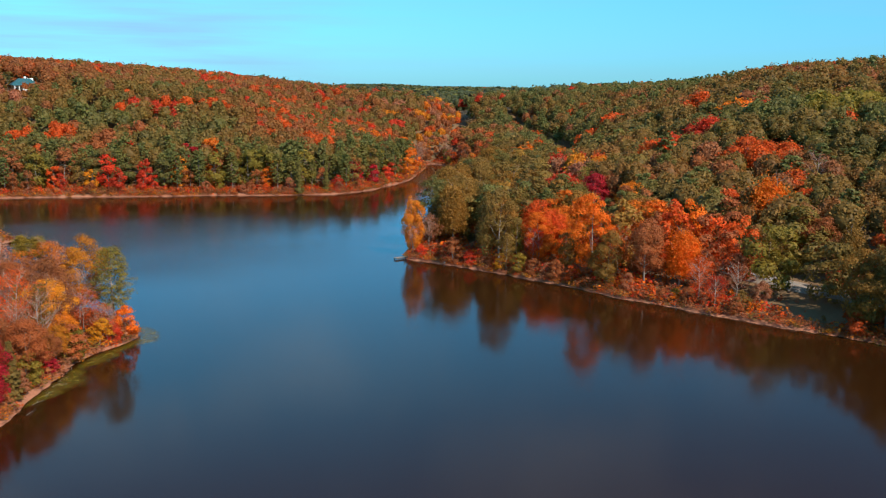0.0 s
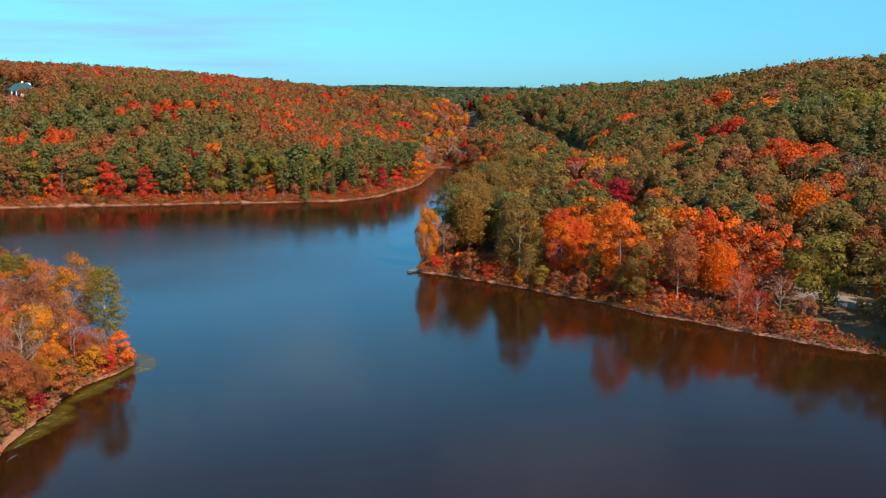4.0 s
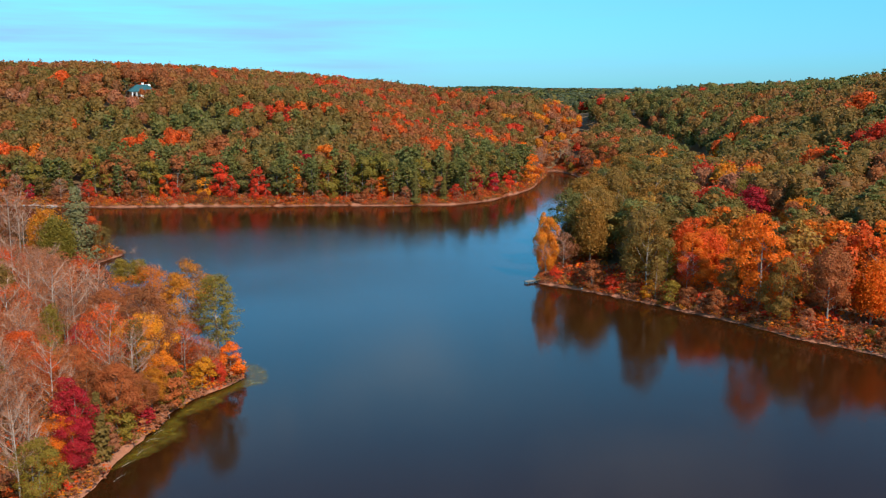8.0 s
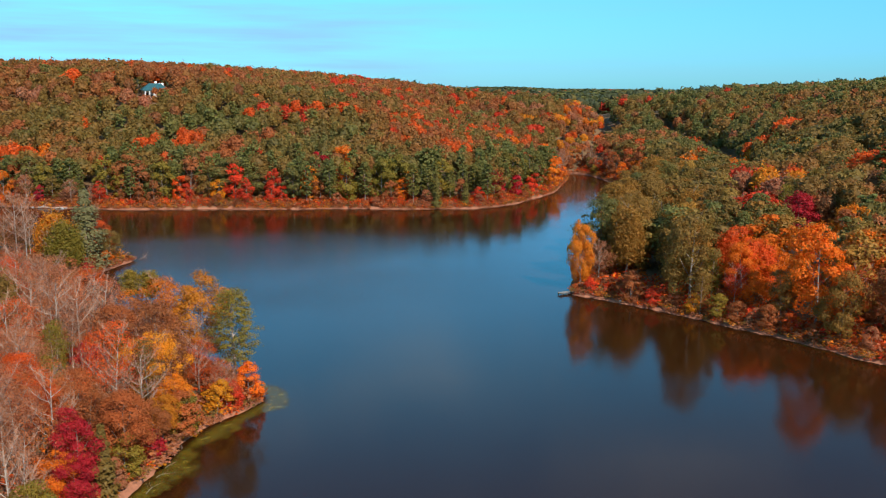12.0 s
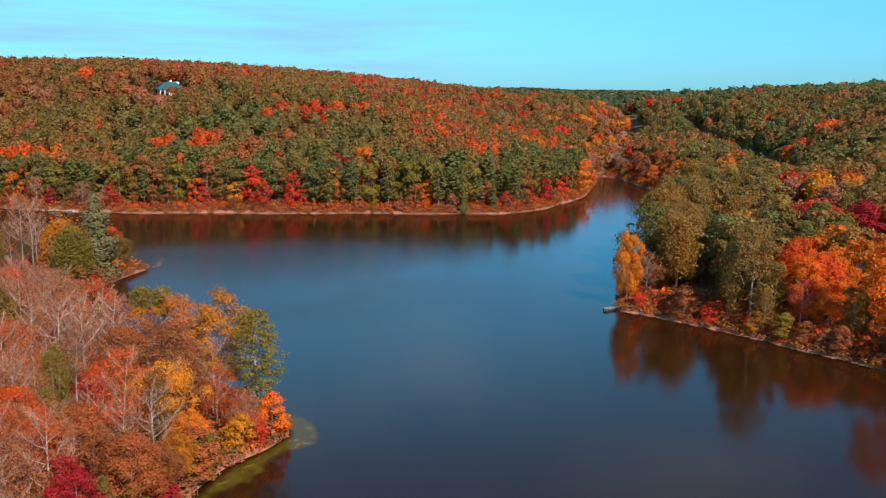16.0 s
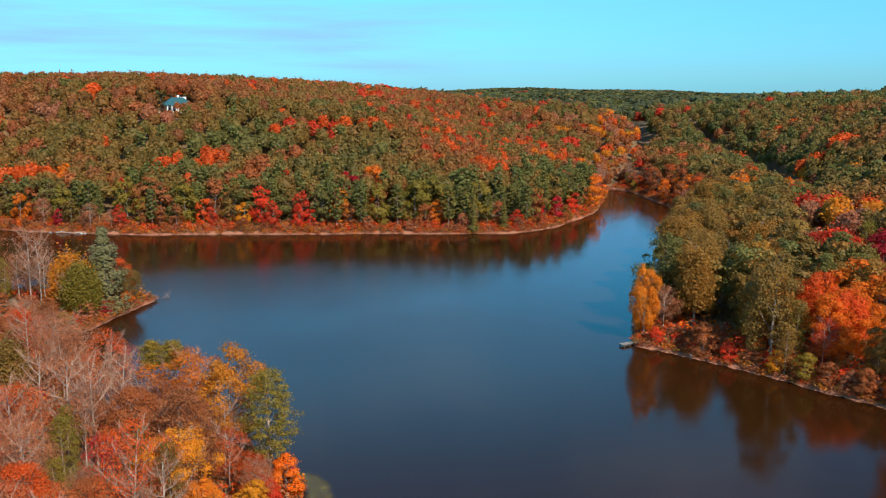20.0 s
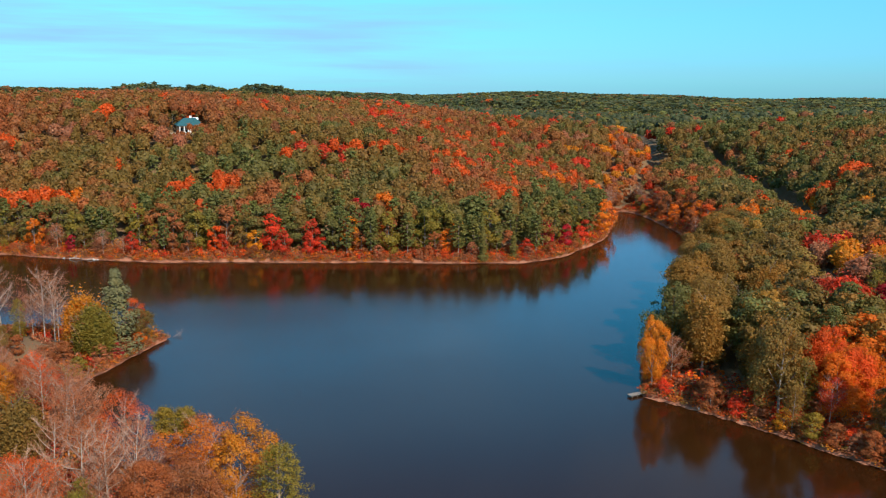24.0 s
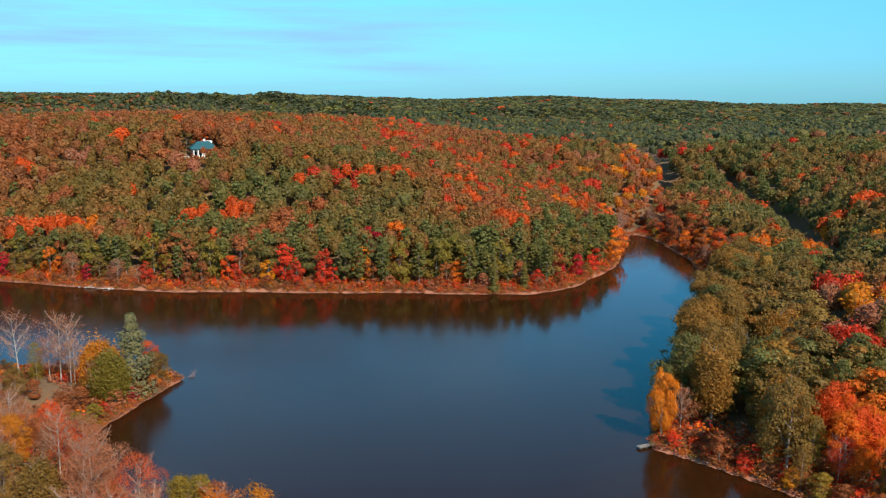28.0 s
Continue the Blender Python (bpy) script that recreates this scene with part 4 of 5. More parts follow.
def mixed_colours(x, y, d):
    """A colour for every tree: broad drifts from green through olive to rust, with brighter groups; kind 3 is a pine."""
    n = len(x)
    west = x < 330 - 0.25 * (y - 400)
    flank = west & (y > 425) & (x > 140)
    top = west & (y > 515)
    remote = np.hypot(x - 8, y - 40) > 650
    drift, patch = lattice(x / 52, y / 52, 21), lattice(x / 17, y / 17, 22)
    warm = 0.42 + 1.35 * (0.6 * drift + 0.4 * patch - 0.5) + RNG.normal(0, 0.13, n)
    warm += 0.24 * top + 0.22 * (flank & ~top) - 0.07 * (west & ~flank & ~top) - 0.22 * ~west - 0.30 * remote + 0.10 * (west & (x < 30))
    warm = np.clip(warm, 0, 1)
    stops = np.array([LEAF["green"], LEAF["olive"], (0.262, 0.118, 0.030), LEAF["rust"]])
    base = np.stack([np.interp(warm, [0, 0.36, 0.7, 1.0], stops[:, c]) for c in range(3)], 1)
    pick = np.zeros(n, int)
    pines = np.where((y > 350) & (d < 38) & (x > 20) & (x < 215), 0.66, 0.03 + 0.45 * (~west & (lattice(x / 34, y / 34, 23) > 0.60)) + 0.25 * remote)
    needle = RNG.random(n) < pines
    base[needle], pick[needle] = LEAF["pine"], 3
    base[remote & (RNG.random(n) < 0.72)] = LEAF["fir"]
    hot = np.clip((lattice(x / 21, y / 21, 24) - 0.62) * 4, 0, 1)
    chance = 0.012 + np.where(flank, 0.16 + 0.5 * hot, 0.10 * hot) * np.where(remote, 0.3, 1.0)
    bright = (RNG.random(n) < chance) & ~needle
    for i in np.nonzero(bright)[0]:
        base[i] = LEAF[str(RNG.choice("scarlet scarlet rust rust rust red".split()))]
    twiggy = (RNG.random(n) < 0.04 + 0.14 * top) & ~needle & ~bright
    base[twiggy] = np.array(LEAF["pink"]) * (0.78, 0.74, 0.55)
    for kind, gx_, gy_, r in GROUPS_WEST + GROUPS_EAST:
        inside = np.hypot(x - gx_, y - gy_) < (r + 1.5) * RNG.uniform(0.85, 1.2, n)
        base[inside], pick[inside] = LEAF[kind], 0
    low = creek_flat(x, y)
    for i in np.nonzero(low)[0]:
        base[i], pick[i] = LEAF[str(RNG.choice("rust rust pink pink orange amber scarlet olive".split()))], 0
    return base * RNG.uniform(0.88, 1.12, (n, 1)) * RNG.uniform(0.95, 1.05, (n, 3)), pick


def wood(name, label, x, y, d, tints, kinds, templates, height, spread, category="woods"):
    """Many trees as one object. templates: [broad crowns, pine crowns] of unit size."""
    z = ground_height(x, y, d)
    leaves, inner, leaf_tint, inner_tint, quads, used = [], [], [], [], [], 0
    low = creek_flat(x, y)
    for i in range(len(x)):
        some = templates[1 if kinds[i] == 3 else 0]
        q = some[RNG.integers(len(some))]
        h = height * (RNG.uniform(0.86, 1.14) if height > 10 else RNG.uniform(0.75, 1.2)) * (0.98 if kinds[i] == 3 else 1) * (min(1, 0.36 + max(0, d[i]) / 4) if height < 4 else 0.75 if low[i] else 1)
        if abs(x[i] - 47) < 11 and 500 < y[i] < HOUSE[1]:
            h = min(h, max(2.5, (43.8 if x[i] < 48 else 48.0) - z[i]))
        a = RNG.uniform(0, 6.283)
        c, s, f = math.cos(a), math.sin(a), spread * RNG.uniform(0.8, 1.25)

        def placed(v):
            return np.stack([(v[:, 0] * c - v[:, 1] * s) * h * f + x[i], (v[:, 0] * s + v[:, 1] * c) * h * f + y[i], v[:, 2] * h + z[i]], 1)
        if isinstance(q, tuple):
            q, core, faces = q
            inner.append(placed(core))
            # filler core gets a darker leaf tint: shade inside the crown as colour
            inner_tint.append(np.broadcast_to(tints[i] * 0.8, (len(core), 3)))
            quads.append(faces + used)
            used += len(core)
        v = q.reshape(-1, 3)
        leaves.append(placed(v))
        leaf_tint.append(np.broadcast_to(tints[i], (len(v), 3)))
    n = sum(len(v) for v in leaves)
    quads = np.concatenate(quads) + n if quads else np.zeros((0, 4), int)
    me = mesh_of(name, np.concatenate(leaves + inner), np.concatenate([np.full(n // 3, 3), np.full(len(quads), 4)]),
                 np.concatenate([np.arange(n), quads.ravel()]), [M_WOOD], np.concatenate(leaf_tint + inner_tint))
    me.shade_smooth()
    return tagged(new(name, me), label, category, kind="stuff")


def away(x, y):
    return np.hypot(x - 8, y - 40)


def colours_of(kinds):
    n = len(kinds)
    return np.array([LEAF[k] for k in kinds]) * RNG.uniform(0.78, 1.25, (n, 1)) * RNG.uniform(0.92, 1.08, (n, 3))


x, y, d = (np.array([b_[i] for b_ in BACK]) for i in range(3))
kinds = [b_[3] for b_ in BACK]
wood("bank_woods", "mixed olive and rust trees close behind the shore", x, y, d, colours_of(kinds), [3 if k == "pine" else 0 for k in kinds],
     ([broad_crown(RNG, 2600, 0.033, 15 + i, 0.02, 0.22) for i in range(6)], [pine_crown(RNG, 1300, 0.05, 0.3, 0.17, 2.6) for _ in range(3)]), 16.5, 1.1)
for near_, far_, count, size in ((0, 300, 1900, 0.036), (300, 380, 1000, 0.048)):
    x, y, d = scatter(-200, 560, 90, 700, 6.3, lambda x, y, d: in_view(x, y) & (away(x, y) < far_) & (away(x, y) >= near_) & (near_zone(x, y, d) == 0))
    t, k = mixed_colours(x, y, d)
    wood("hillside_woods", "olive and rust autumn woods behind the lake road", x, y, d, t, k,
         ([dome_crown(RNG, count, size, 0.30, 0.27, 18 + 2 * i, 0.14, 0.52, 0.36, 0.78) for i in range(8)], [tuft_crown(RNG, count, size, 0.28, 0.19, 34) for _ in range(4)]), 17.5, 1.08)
x, y, d = scatter(-200, 560, 90, 700, 5.4, lambda x, y, d: in_view(x, y) & (away(x, y) >= 380) & (away(x, y) < 650) & (near_zone(x, y, d) == 0))
t, k = mixed_colours(x, y, d)
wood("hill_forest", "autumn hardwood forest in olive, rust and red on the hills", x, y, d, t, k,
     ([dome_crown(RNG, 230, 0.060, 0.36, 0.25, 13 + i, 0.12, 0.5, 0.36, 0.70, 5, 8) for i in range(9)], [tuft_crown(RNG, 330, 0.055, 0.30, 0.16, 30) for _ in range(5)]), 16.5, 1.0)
x, y, d = scatter(-700, 1500, 300, 1600, 9.6, lambda x, y, d: in_view(x, y, 4) & (away(x, y) >= 650) & (away(x, y) < 1500))
t, k = mixed_colours(x, y, d)
wood("distant_forest", "rust and green forest on the distant hills", x, y, d, t, k,
     ([dome_crown(RNG, 14, 0.13, 0.42, 0.27, 7, rings=4, around=6) for _ in range(6)], [dome_crown(RNG, 14, 0.13, 0.35, 0.24, 6, rings=4, around=6) for _ in range(3)]), 16.5, 1.22)
for near_, far_, step, count, size, spread in ((1500, 2500, 17, 18, 0.30, 1.7), (2500, 4250, 28, 12, 0.42, 2.5)):
    x, y, d = scatter(-1400, 4300, 500, 4300, step, lambda x, y, d: in_view(x, y, 4) & (away(x, y) >= near_) & (away(x, y) < far_))
    t, k = mixed_colours(x, y, d)
    wood("horizon_forest", "dull green and brown forest along the horizon", x, y, d, t, k,
         ([dome_crown(RNG, count, size, 0.2, 0.27, 4)[0] for _ in range(5)], [dome_crown(RNG, count, size, 0.25, 0.24, 4)[0] for _ in range(3)]), 16, spread)

# ---- undergrowth along the shores ----
x, y, d = scatter(-50, 300, 90, 500, 1.6, lambda x, y, d: (near_zone(x, y, d) > 0) & in_view(x, y, 3) & (d < RNG.uniform(5, 20, len(d))), -1.4)
low_ = ground_height(x, y)
ok = (low_ > 0.06) & ((low_ > 0.8) | (lattice(x / 3.1, y / 3.1, 61) > np.where(y > 340, 0.58, np.where(x < 60, 0.5, 0.36))))
x, y, d = x[ok], y[ok], d[ok]
ok = ~((x > 160) & (x < 180) & (y > 108) & (y < 150))
x, y, d = x[ok], y[ok], d[ok]
warm = lattice(x / 7, y / 7, 62)
kinds = [str(RNG.choice(("rust rust pink pink pink olive amber" if w_ < 0.45 and x_ < 100 else "rust rust pink scarlet scarlet red orange").split())) for w_, x_ in zip(warm, x)]
wood("undergrowth", "low rusty, pink and red brush along the shore", x, y, d, colours_of(kinds), [0] * len(x),
     ([broad_crown(RNG, 80, 0.18, 9, -0.15, 0.42, 0.3, 0.8) for _ in range(8)], []), 2.2, 1.15, "brush")

x, y, d = scatter(-50, 300, 90, 500, 0.95, lambda x, y, d: (near_zone(x, y, d) > 0) & in_view(x, y, 3) & (d < 3.2), -1.4)
low_ = ground_height(x, y)
ok = (low_ > -0.12) & (low_ < 0.95) & (lattice(x / 2.3, y / 2.3, 63) + 0.3 * lattice(x / 0.9, y / 0.9, 64) > np.where((x < 60) & (y < 262), 0.55, 0.22) + np.where(y > 340, 0.24, 0.0))
x, y, d = x[ok], y[ok], d[ok]
kinds = [str(k) for k in RNG.choice("rust rust rust pink pink amber olive scarlet".split(), len(x))]
wood("shore_grass", "ragged rusty grass and twigs hanging over the waterline", x, y, np.maximum(d, 0.8), colours_of(kinds), [0] * len(x),
     ([broad_crown(RNG, 60, 0.20, 8, -0.2, 0.50, 0.3, 0.8) for _ in range(8)], []), 1.7, 1.6, "brush")

# ---- the road ----
M_ROAD, n, l, b = material("worn asphalt")
g, h2 = noise_node(n, l, 0.35, 5, 0.6), noise_node(n, l, 6, 5, 0.7)
r = ramp_node(n, [(0.25, (0.17, 0.155, 0.145)), (0.75, (0.30, 0.275, 0.255))])
l.new(g.outputs["Fac"], r.inputs[0])
l.new(mixer(n, l, "MULTIPLY", r.outputs[0], h2.outputs["Color"], 0.35), b.inputs["Base Color"])
b.inputs["Roughness"].default_value = 0.9
M_GRAVEL, n, l, b = material("gravel shoulder")
g = noise_node(n, l, 3, 6, 0.7)
r = ramp_node(n, [(0.3, (0.15, 0.11, 0.08)), (0.7, (0.30, 0.235, 0.175))])
l.new(g.outputs["Fac"], r.inputs[0])
l.new(r.outputs[0], b.inputs["Base Color"])
b.inputs["Roughness"].default_value = 0.95


def ribbon(name, line, half, lift, mats, label):
    """A slab of road with sloping sides along the line."""
    t = np.gradient(line, axis=0)
    t /= np.linalg.norm(t, axis=1, keepdims=True)
    side = np.stack([-t[:, 1], t[:, 0]], 1)
    z = np.maximum.reduce([ground_height(*(line + side * o).T) for o in (-half, 0, half)])
    z = np.convolve(np.pad(z, 6, mode="edge"), np.ones(13) / 13, "valid") + lift
    cols = [(-half - 0.9, -0.9), (-half, 0), (0, 0.06), (half, 0), (half + 0.9, -0.9)]
    v = np.concatenate([np.column_stack([line + side * o, z + dz]) for o, dz in cols])
    n_ = len(line)
    f = np.concatenate([np.stack([np.arange(n_ - 1) + j * n_, np.arange(n_ - 1) + (j + 1) * n_, np.arange(1, n_) + (j + 1) * n_, np.arange(1, n_) + j * n_], 1) for j in range(4)])
    me = mesh_of(name, v, np.full(len(f), 4), f.ravel(), mats)
    return tagged(new(name, me), label, name, kind="structure")


fine_line = spline(ROAD + [(400, 250), (400, -60)], 14)[: 14 * (len(ROAD) - 1)]
ribbon("road_shoulder", fine_line, 3.1, 0.12, [M_GRAVEL], "pale gravel shoulder of the lakeside road")
ribbon("road", fine_line, 2.4, 0.2, [M_ROAD], "pale worn asphalt road behind the trees of the bank")


# ---- small helpers for built things ----
def box(x0, x1, y0, y1, z0, z1, bevel=0.0):
    """A bevelled block as a bmesh."""
    bm = bmesh.new()
    bmesh.ops.create_cube(bm, size=1)
    for v in bm.verts:
        v.co = ((x0 + x1) / 2 + v.co.x * (x1 - x0), (y0 + y1) / 2 + v.co.y * (y1 - y0), (z0 + z1) / 2 + v.co.z * (z1 - z0))
    if bevel:
        bmesh.ops.bevel(bm, geom=bm.edges[:], offset=bevel, segments=1, affect="EDGES")
    return bm


def piece(name, bm, mat, parent, label=""):
    me = bpy.data.meshes.new(name)
    bm.to_mesh(me)
    bm.free()
    me.materials.append(mat)
    ob = new(name, me)
    ob.parent = parent
    return tagged(ob, label)


def plain(name, colour, rough=0.7, metal=0.0, scale=3.0, spread=0.25):
    m, n, l, b = material(name)
    g = noise_node(n, l, scale, 5, 0.65)
    r = ramp_node(n, [(0.3, tuple(v * (1 - spread) for v in colour)), (0.7, tuple(min(1, v * (1 + spread)) for v in colour))])
    l.new(g.outputs["Fac"], r.inputs[0])
    l.new(r.outputs[0], b.inputs["Base Color"])
    b.inputs["Roughness"].default_value, b.inputs["Metallic"].default_value = rough, metal
    return m


M_BOARD = plain("weathered boards", (0.20, 0.165, 0.135), 0.85, 0, 5)
M_POST = plain("wet dark timber", (0.10, 0.075, 0.055), 0.8, 0, 4)
M_SIDING = plain("cream siding", (0.52, 0.48, 0.41), 0.6, 0, 1.5, 0.08)
M_TEAL = plain("teal metal roof", (0.014, 0.075, 0.085), 0.6, 0.0, 1.0, 0.15)
M_TRIM = plain("white trim", (0.80, 0.79, 0.76), 0.5, 0, 2, 0.05)
M_STONE = plain("grey stone", (0.36, 0.33, 0.30), 0.9, 0, 2.5, 0.4)
M_DECK = plain("brown deck timber", (0.16, 0.10, 0.07), 0.8, 0, 3)
M_PANE, n, l, b = material("window glass")
b.inputs["Base Color"].default_value = (0.02, 0.03, 0.035, 1)
b.inputs["Roughness"].default_value = 0.05

# ---- the jetty ----
jetty = tagged(new("jetty"), "short weathered grey plank jetty on dark posts at the tree-covered point", "jetty")
jetty.matrix_basis = pose(119.6, 219.9, 0.0, 0, 0, 187)
for j in range(21):
    piece("plank", box(0.25 * j, 0.25 * j + 0.225, -0.7, 0.7, 0.50, 0.55, 0.01), M_BOARD, jetty)
for off in (-0.55, 0.55):
    piece("stringer", box(0, 5.2, off - 0.06, off + 0.06, 0.30, 0.497, 0.01), M_POST, jetty, "dark timber bearer under the planks")
    for j in range(4):
        piece("post", box(0.4 + 1.5 * j - 0.09, 0.4 + 1.5 * j + 0.09, off - 0.09 + 0.15 * np.sign(off), off + 0.09 + 0.15 * np.sign(off), -1.6, 0.62, 0.02), M_POST, jetty, "round-worn dark support post")

# ---- the house on the hill ----
hz = float(ground_height([HOUSE[0]], [HOUSE[1] - 4])[0]) - 0.3
house = tagged(new("house"), "cream hilltop house with a teal metal roof and a columned porch", "house")
house.matrix_basis = pose(HOUSE[0], HOUSE[1], hz, 0, 0, 3)
for x0, x1, y0, y1, z1 in ((-6, 6, -4.2, -4.0, 4.9), (-6, 6, 4.0, 4.2, 4.9), (-6.0, -5.8, -4.0, 4.0, 4.9), (5.8, 6.0, -4.0, 4.0, 4.9)):
    piece("wall", box(x0, x1, y0, y1, -1.5, z1, 0.01), M_SIDING, house)
bm = bmesh.new()
eave = [bm.verts.new(p) for p in ((-7, -5.4, 4.8), (7, -5.4, 4.8), (7, 5.2, 4.8), (-7, 5.2, 4.8))]
ridge = [bm.verts.new(p) for p in ((-2.6, 0, 8.3), (3.4, 0, 8.3))]
drop = [bm.verts.new((*v.co.xy, 4.55)) for v in eave]
for f in ((eave[0], eave[1], ridge[1], ridge[0]), (eave[1], eave[2], ridge[1]), (eave[2], eave[3], ridge[0], ridge[1]), (eave[3], eave[0], ridge[0]), tuple(drop[::-1])):
    bm.faces.new(f)
for j in range(4):
    bm.faces.new((eave[j], drop[j], drop[(j + 1) % 4], eave[(j + 1) % 4]))
roof = piece("roof", bm, M_TEAL, house, "teal standing-seam metal roof")
for j in range(13):
    xs = -6.2 + j * 1.03
    top = min(1.0, (7 - abs(xs)) / 4.0)
    bm = bmesh.new()
    a_, b_ = Vector((xs, -5.38, 4.86)), Vector((xs, -5.4 + 5.2 * top, 4.86 + 3.4 * top))
    quad = [bm.verts.new(p) for p in (a_ - Vector((0.04, 0, 0.03)), a_ + Vector((0.04, 0, -0.03)), b_ + Vector((0.04, 0, -0.03)), b_ - Vector((0.04, 0, 0.03)))]
    crest = [bm.verts.new(p + Vector((0, 0, 0.06))) for p in (a_, b_)]
    bm.faces.new((quad[0], crest[0], crest[1], quad[3]))
    bm.faces.new((quad[1], quad[2], crest[1], crest[0]))
    piece("seam", bm, M_TEAL, roof)
piece("chimney", box(0.5, 1.6, 1.2, 2.2, 6.5, 9.3, 0.03), M_TRIM, house, "white-painted chimney")
piece("dormer", box(2.2, 5.0, 0.5, 2.6, 6.2, 8.4, 0.05), M_TRIM, house, "white dormer at the back of the roof")
for xs in (-5.6, -3.4, -1.2):
    piece("column", box(xs - 0.2, xs + 0.2, -7.4, -7.0, 0.0, 4.5, 0.03), M_TRIM, house, "square white porch column")
piece("porch_roof", box(-6.6, 0.2, -7.7, -5.42, 4.45, 4.75, 0.04), M_TEAL, house, "teal porch roof")
deck = piece("deck", box(-14.5, 0.4, -7.6, -4.25, -0.25, 0.0, 0.02), M_DECK, house, "long dark timber deck")
for j in range(6):
    xs = -14.0 + j * 2.7
    piece("deck_post", box(xs - 0.12, xs + 0.12, -7.5, -7.26, -4.0, -0.252, 0.02), M_DECK, deck)
    piece("rail_post", box(xs - 0.05, xs + 0.05, -7.55, -7.45, 0.003, 1.0, 0.01), M_TRIM, deck)
piece("handrail", box(-14.4, 0.3, -7.56, -7.44, 1.003, 1.08, 0.01), M_TRIM, deck, "white deck handrail")
for xs, w_, z0, z1 in ((-4.5, 1.4, 0.9, 3.2), (-1.9, 1.0, 0.05, 2.4), (1.6, 1.6, 0.9, 3.2), (4.2, 1.4, 0.9, 3.2)):
    frame_ = piece("window", box(xs - w_ / 2 - 0.1, xs + w_ / 2 + 0.1, -4.28, -4.2, z0 - 0.1, z1 + 0.1, 0.01), M_TRIM, house, "white-framed window")
    piece("pane", box(xs - w_ / 2, xs + w_ / 2, -4.30, -4.283, z0, z1), M_PANE, frame_)

# ---- at the water's edge ----
M_ALGAE = plain("algae", (0.135, 0.095, 0.008), 0.4, 0, 0.9, 0.5)
n, l = M_ALGAE.node_tree.nodes, M_ALGAE.node_tree.links
thin, clear, holes = n.new("ShaderNodeMixShader"), n.new("ShaderNodeBsdfTransparent"), n.new("ShaderNodeMapRange")
g = noise_node(n, l, 0.55, 6, 0.7)
holes.inputs[1].default_value, holes.inputs[2].default_value, holes.inputs[3].default_value, holes.inputs[4].default_value = 0.32, 0.68, 0.15, 0.85
l.new(g.outputs["Fac"], holes.inputs[0])
cover, less, open_ = n.new("ShaderNodeAttribute"), n.new("ShaderNodeMath"), n.new("ShaderNodeMath")
cover.attribute_name = "tint"
less.operation, open_.operation = "MULTIPLY", "SUBTRACT"
dense = n.new("ShaderNodeMath")
dense.operation, dense.inputs[0].default_value = "SUBTRACT", 1.0
l.new(holes.outputs[0], dense.inputs[1])
l.new(dense.outputs[0], less.inputs[0])
l.new(cover.outputs["Fac"], less.inputs[1])
open_.inputs[0].default_value = 1.0
l.new(less.outputs[0], open_.inputs[1])
l.new(open_.outputs[0], thin.inputs[0])
l.new(n["Principled BSDF"].outputs[0], thin.inputs[1])
l.new(clear.outputs[0], thin.inputs[2])
l.new(thin.outputs[0], n["Material Output"].inputs["Surface"])


def mat_on_water(x0, x1, y0, y1, reach, label):
    """A ragged sheet of weed on the water along the shore."""
    c = 0.4
    X, Y = np.meshgrid(np.arange(x0, x1, c), np.arange(y0, y1, c))
    d = shore_distance(X, Y).reshape(X.shape)
    rag = lattice(X / 5.0, Y / 5.0, 41) * 0.75 + lattice(X / 1.2, Y / 1.2, 42) * 0.25
    ends = np.clip(np.minimum(Y - y0, y1 - Y) / 6, 0, 1)
    on = (d < -0.25) & (-d < reach * ends * (0.35 + 0.9 * rag)) & (lattice(X / 1.6, Y / 1.6, 43) > 0.08)
    nx_ = X.shape[1]
    r, c_ = np.nonzero(on[:-1, :-1])
    i = r * nx_ + c_
    f = np.stack([i, i + 1, i + nx_ + 1, i + nx_], 1)
    used, inv = np.unique(f.ravel(), return_inverse=True)
    jit = RNG.uniform(-0.14, 0.14, (X.size, 2))
    v = np.stack([X.ravel() + jit[:, 0], Y.ravel() + jit[:, 1], np.full(X.size, 0.012)], 1)[used]
    edge = np.clip((reach * ends * (0.35 + 0.9 * rag) + d) / 1.5, 0, 1) * np.clip((-d - 0.3) / 1.3, 0, 1)
    me = mesh_of("algae_mat", v, np.full(len(f), 4), inv.ravel(), [M_ALGAE], np.repeat(edge.ravel()[used][:, None], 3, 1))
    return tagged(new("algae_mat", me), label, "algae", kind="stuff")


mat_on_water(6, 44, 140, 186, 5.6, "yellow-green algae floating along the wooded point")
mat_on_water(135, 172, 92, 175, 1.5, "thin yellowish weed along the road bank")
mat_on_water(-2, 24, 262, 300, 1.2, "thin yellowish weed along the spit")


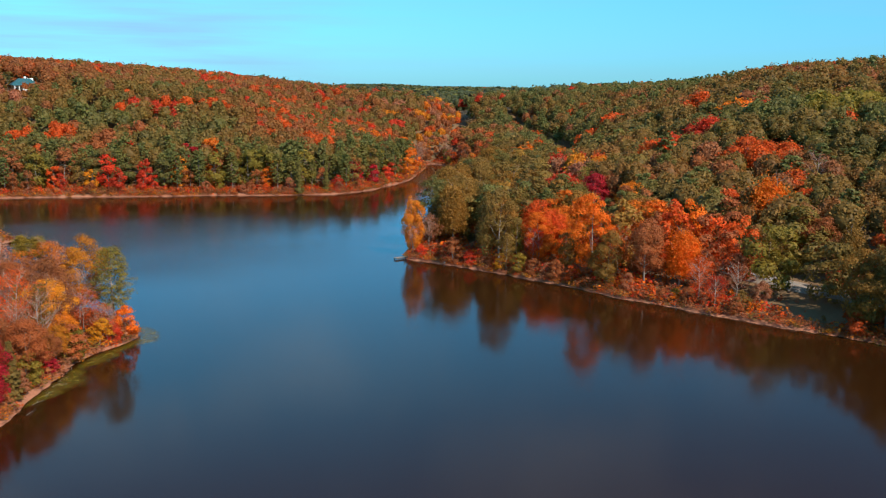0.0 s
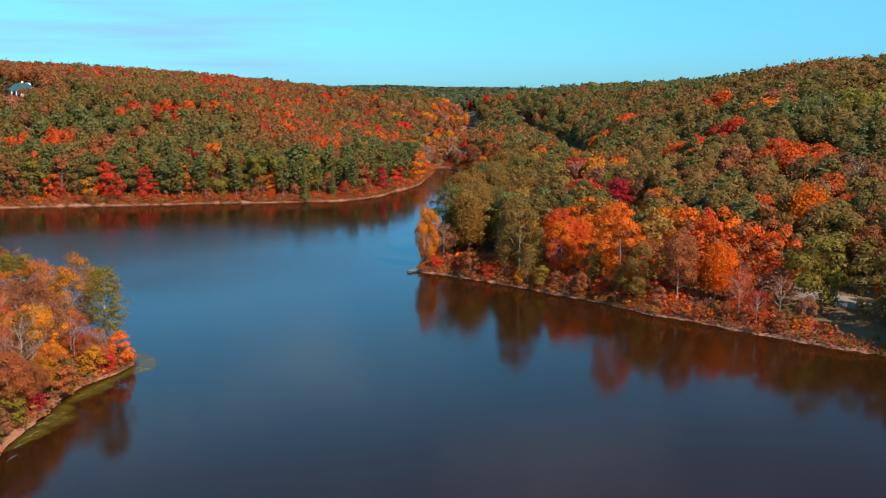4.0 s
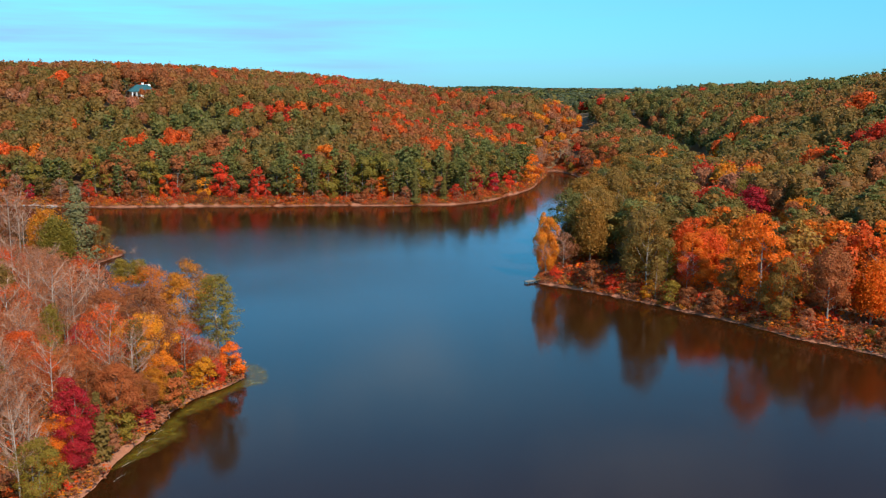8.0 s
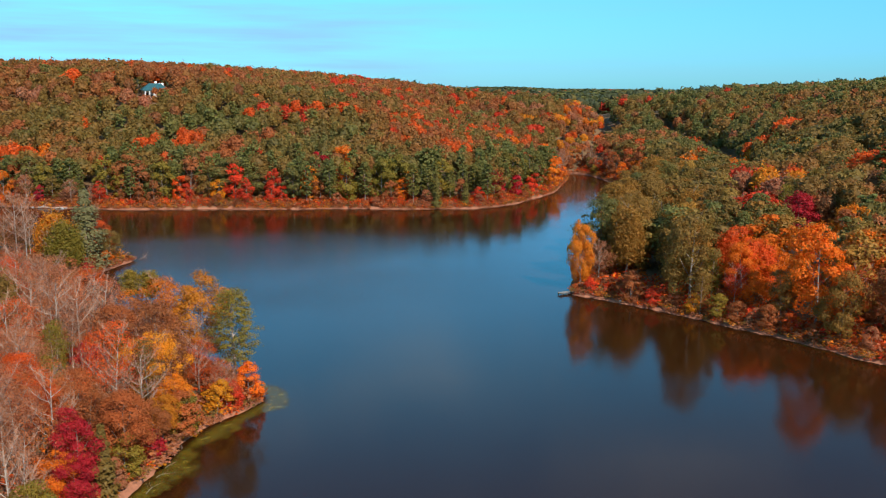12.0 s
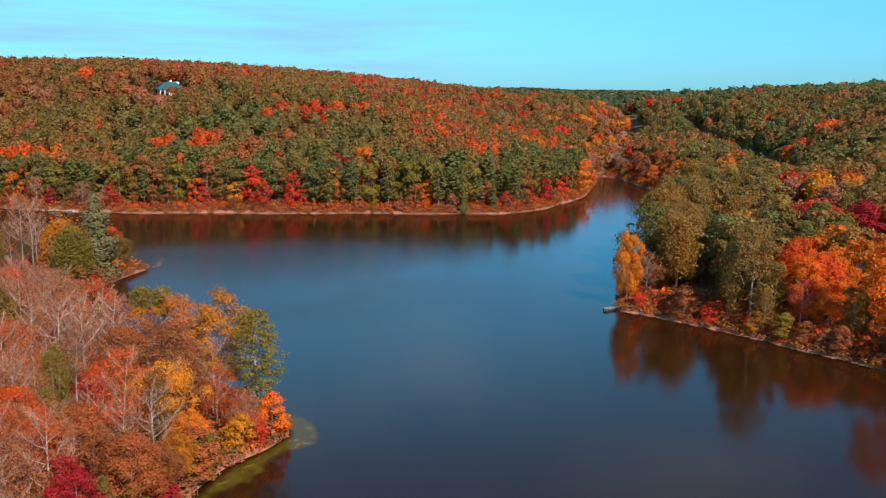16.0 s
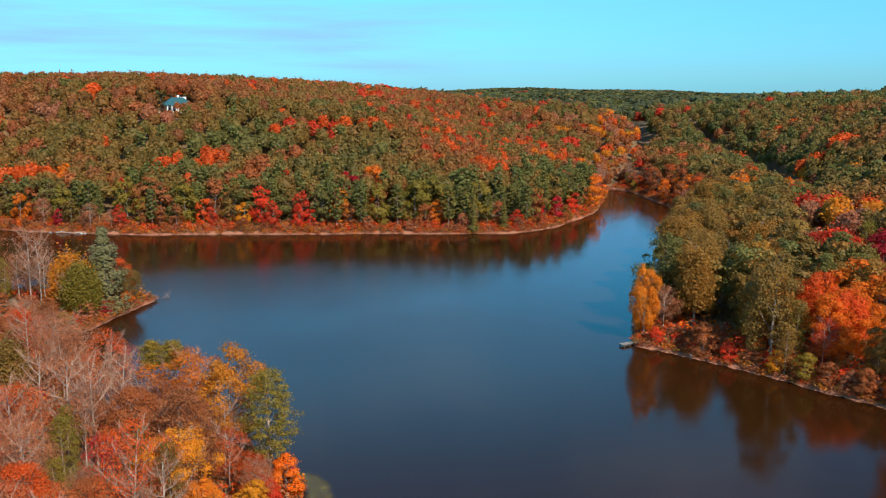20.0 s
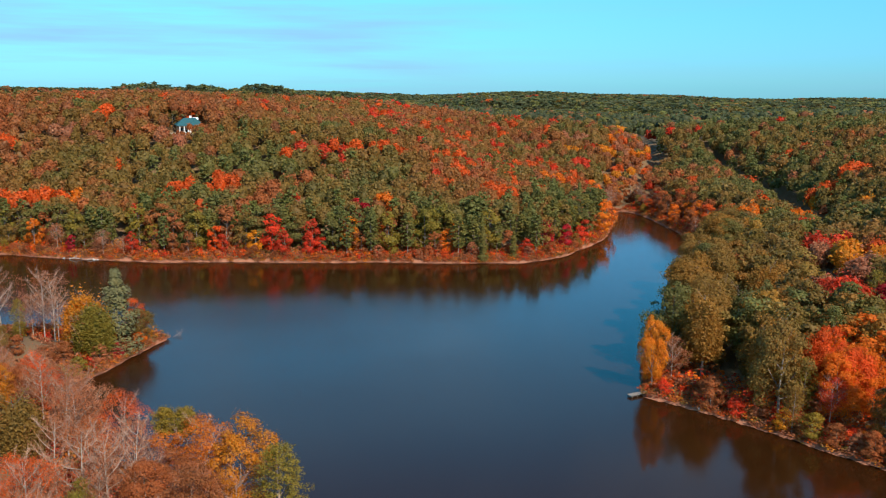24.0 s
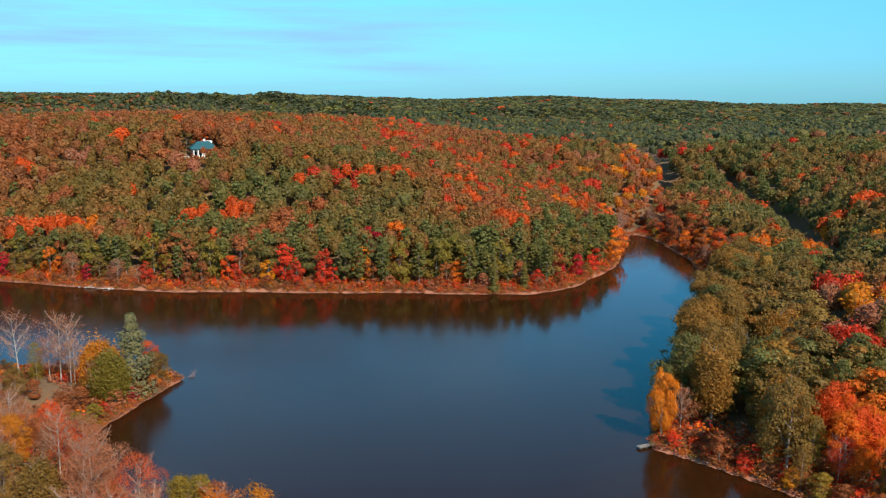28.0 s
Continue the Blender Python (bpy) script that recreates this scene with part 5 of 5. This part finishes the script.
def branch(x, y, z, length, heading, rise, thick, forks, label, name="fallen_branch"):
    ob = new(name)
    tagged(ob, label, "branch", "fallen branches in the shallows")
    ob.matrix_basis = pose(x, y, z, 0, -rise, heading)
    pts = [(t * length, 0.12 * length * math.sin(3 * t + x) * t, 0.04 * length * math.sin(5 * t)) for t in np.linspace(0, 1, 6)]
    part("stem", quads_mesh("stem", tube(pts, thick * np.array([1, 0.9, 0.75, 0.6, 0.4, 0.12]), 6), [M_TWIG if rise > 12 else M_BARK if thick < 0.1 else M_PALE]), ob)
    for j in range(forks):
        p = np.array(pts[1 + j % 4])
        e = np.array([RNG.uniform(0.3, 0.9), RNG.choice([-1, 1]) * RNG.uniform(0.4, 0.9), RNG.uniform(0.1, 0.7)]) * length * 0.3
        part("fork", quads_mesh("fork", tube([p, p + e * 0.5, p + e + (0, 0, 0.05 * length)], [thick * 0.45, thick * 0.3, thick * 0.08], 4), [M_TWIG if rise > 12 else M_BARK if thick < 0.1 else M_PALE]), ob)
    return ob


for x, y, ln, hd, rs in ((17.5, 156.5, 3.6, 62, 4), (16.0, 153.0, 2.8, 38, 8), (14.6, 150.5, 3.4, 20, 3), (13.0, 146.0, 4.2, 48, 4), (10.8, 143.0, 3.0, 30, 6), (9.5, 138.5, 3.6, 55, 3), (18.8, 158.6, 2.2, 80, 10)):
    branch(x, y, 0.0, ln * 0.8, hd, rs, 0.03, 2, "pale dead branch lying in the shallow water")
for j in range(5):
    branch(22.5 + 0.6 * j, 302 + 0.5 * math.sin(j), -0.1, 2.6 + 0.5 * (j % 3), -30 + 34 * j, 18 + 9 * (j % 3), 0.035, 5, "bare drowned branch standing out of the water")
branch(-7.5, 424.8, 0.25, 7.5, -30, 1, 0.28, 3, "pale driftwood log on the far shore", "driftwood_log")
branch(-1.0, 421.0, 0.2, 4.5, -24, 1, 0.22, 2, "pale driftwood log on the far shore", "driftwood_log")


def stone(x, y, size):
    bm = bmesh.new()
    bmesh.ops.create_icosphere(bm, subdivisions=2, radius=size)
    for v in bm.verts:
        v.co *= 0.75 + 0.5 * noise.noise(v.co * 1.7 / size + Vector((x, y, 0)))
        v.co.z *= 0.6
    me = bpy.data.meshes.new("shore_rock")
    bm.to_mesh(me)
    bm.free()
    me.materials.append(M_STONE)
    ob = new("shore_rock", me)
    ob.location = (x, y, max(0, float(ground_height([x], [y])[0])) + size * 0.15)
    return tagged(ob, "weathered pale grey rock on the shore", "rock", "rocks on the shore")


for x, y, r_ in ((1.5, 420.3, 0.8), (2.8, 419.9, 0.6), (-9.5, 427.2, 0.7), (20.3, 301.4, 0.35), (19.3, 300.3, 0.3), (121.0, 214.6, 0.4), (124.2, 207.4, 0.45), (139.6, 168.0, 0.5), (147.6, 140.5, 0.4)):
    stone(x, y, r_)
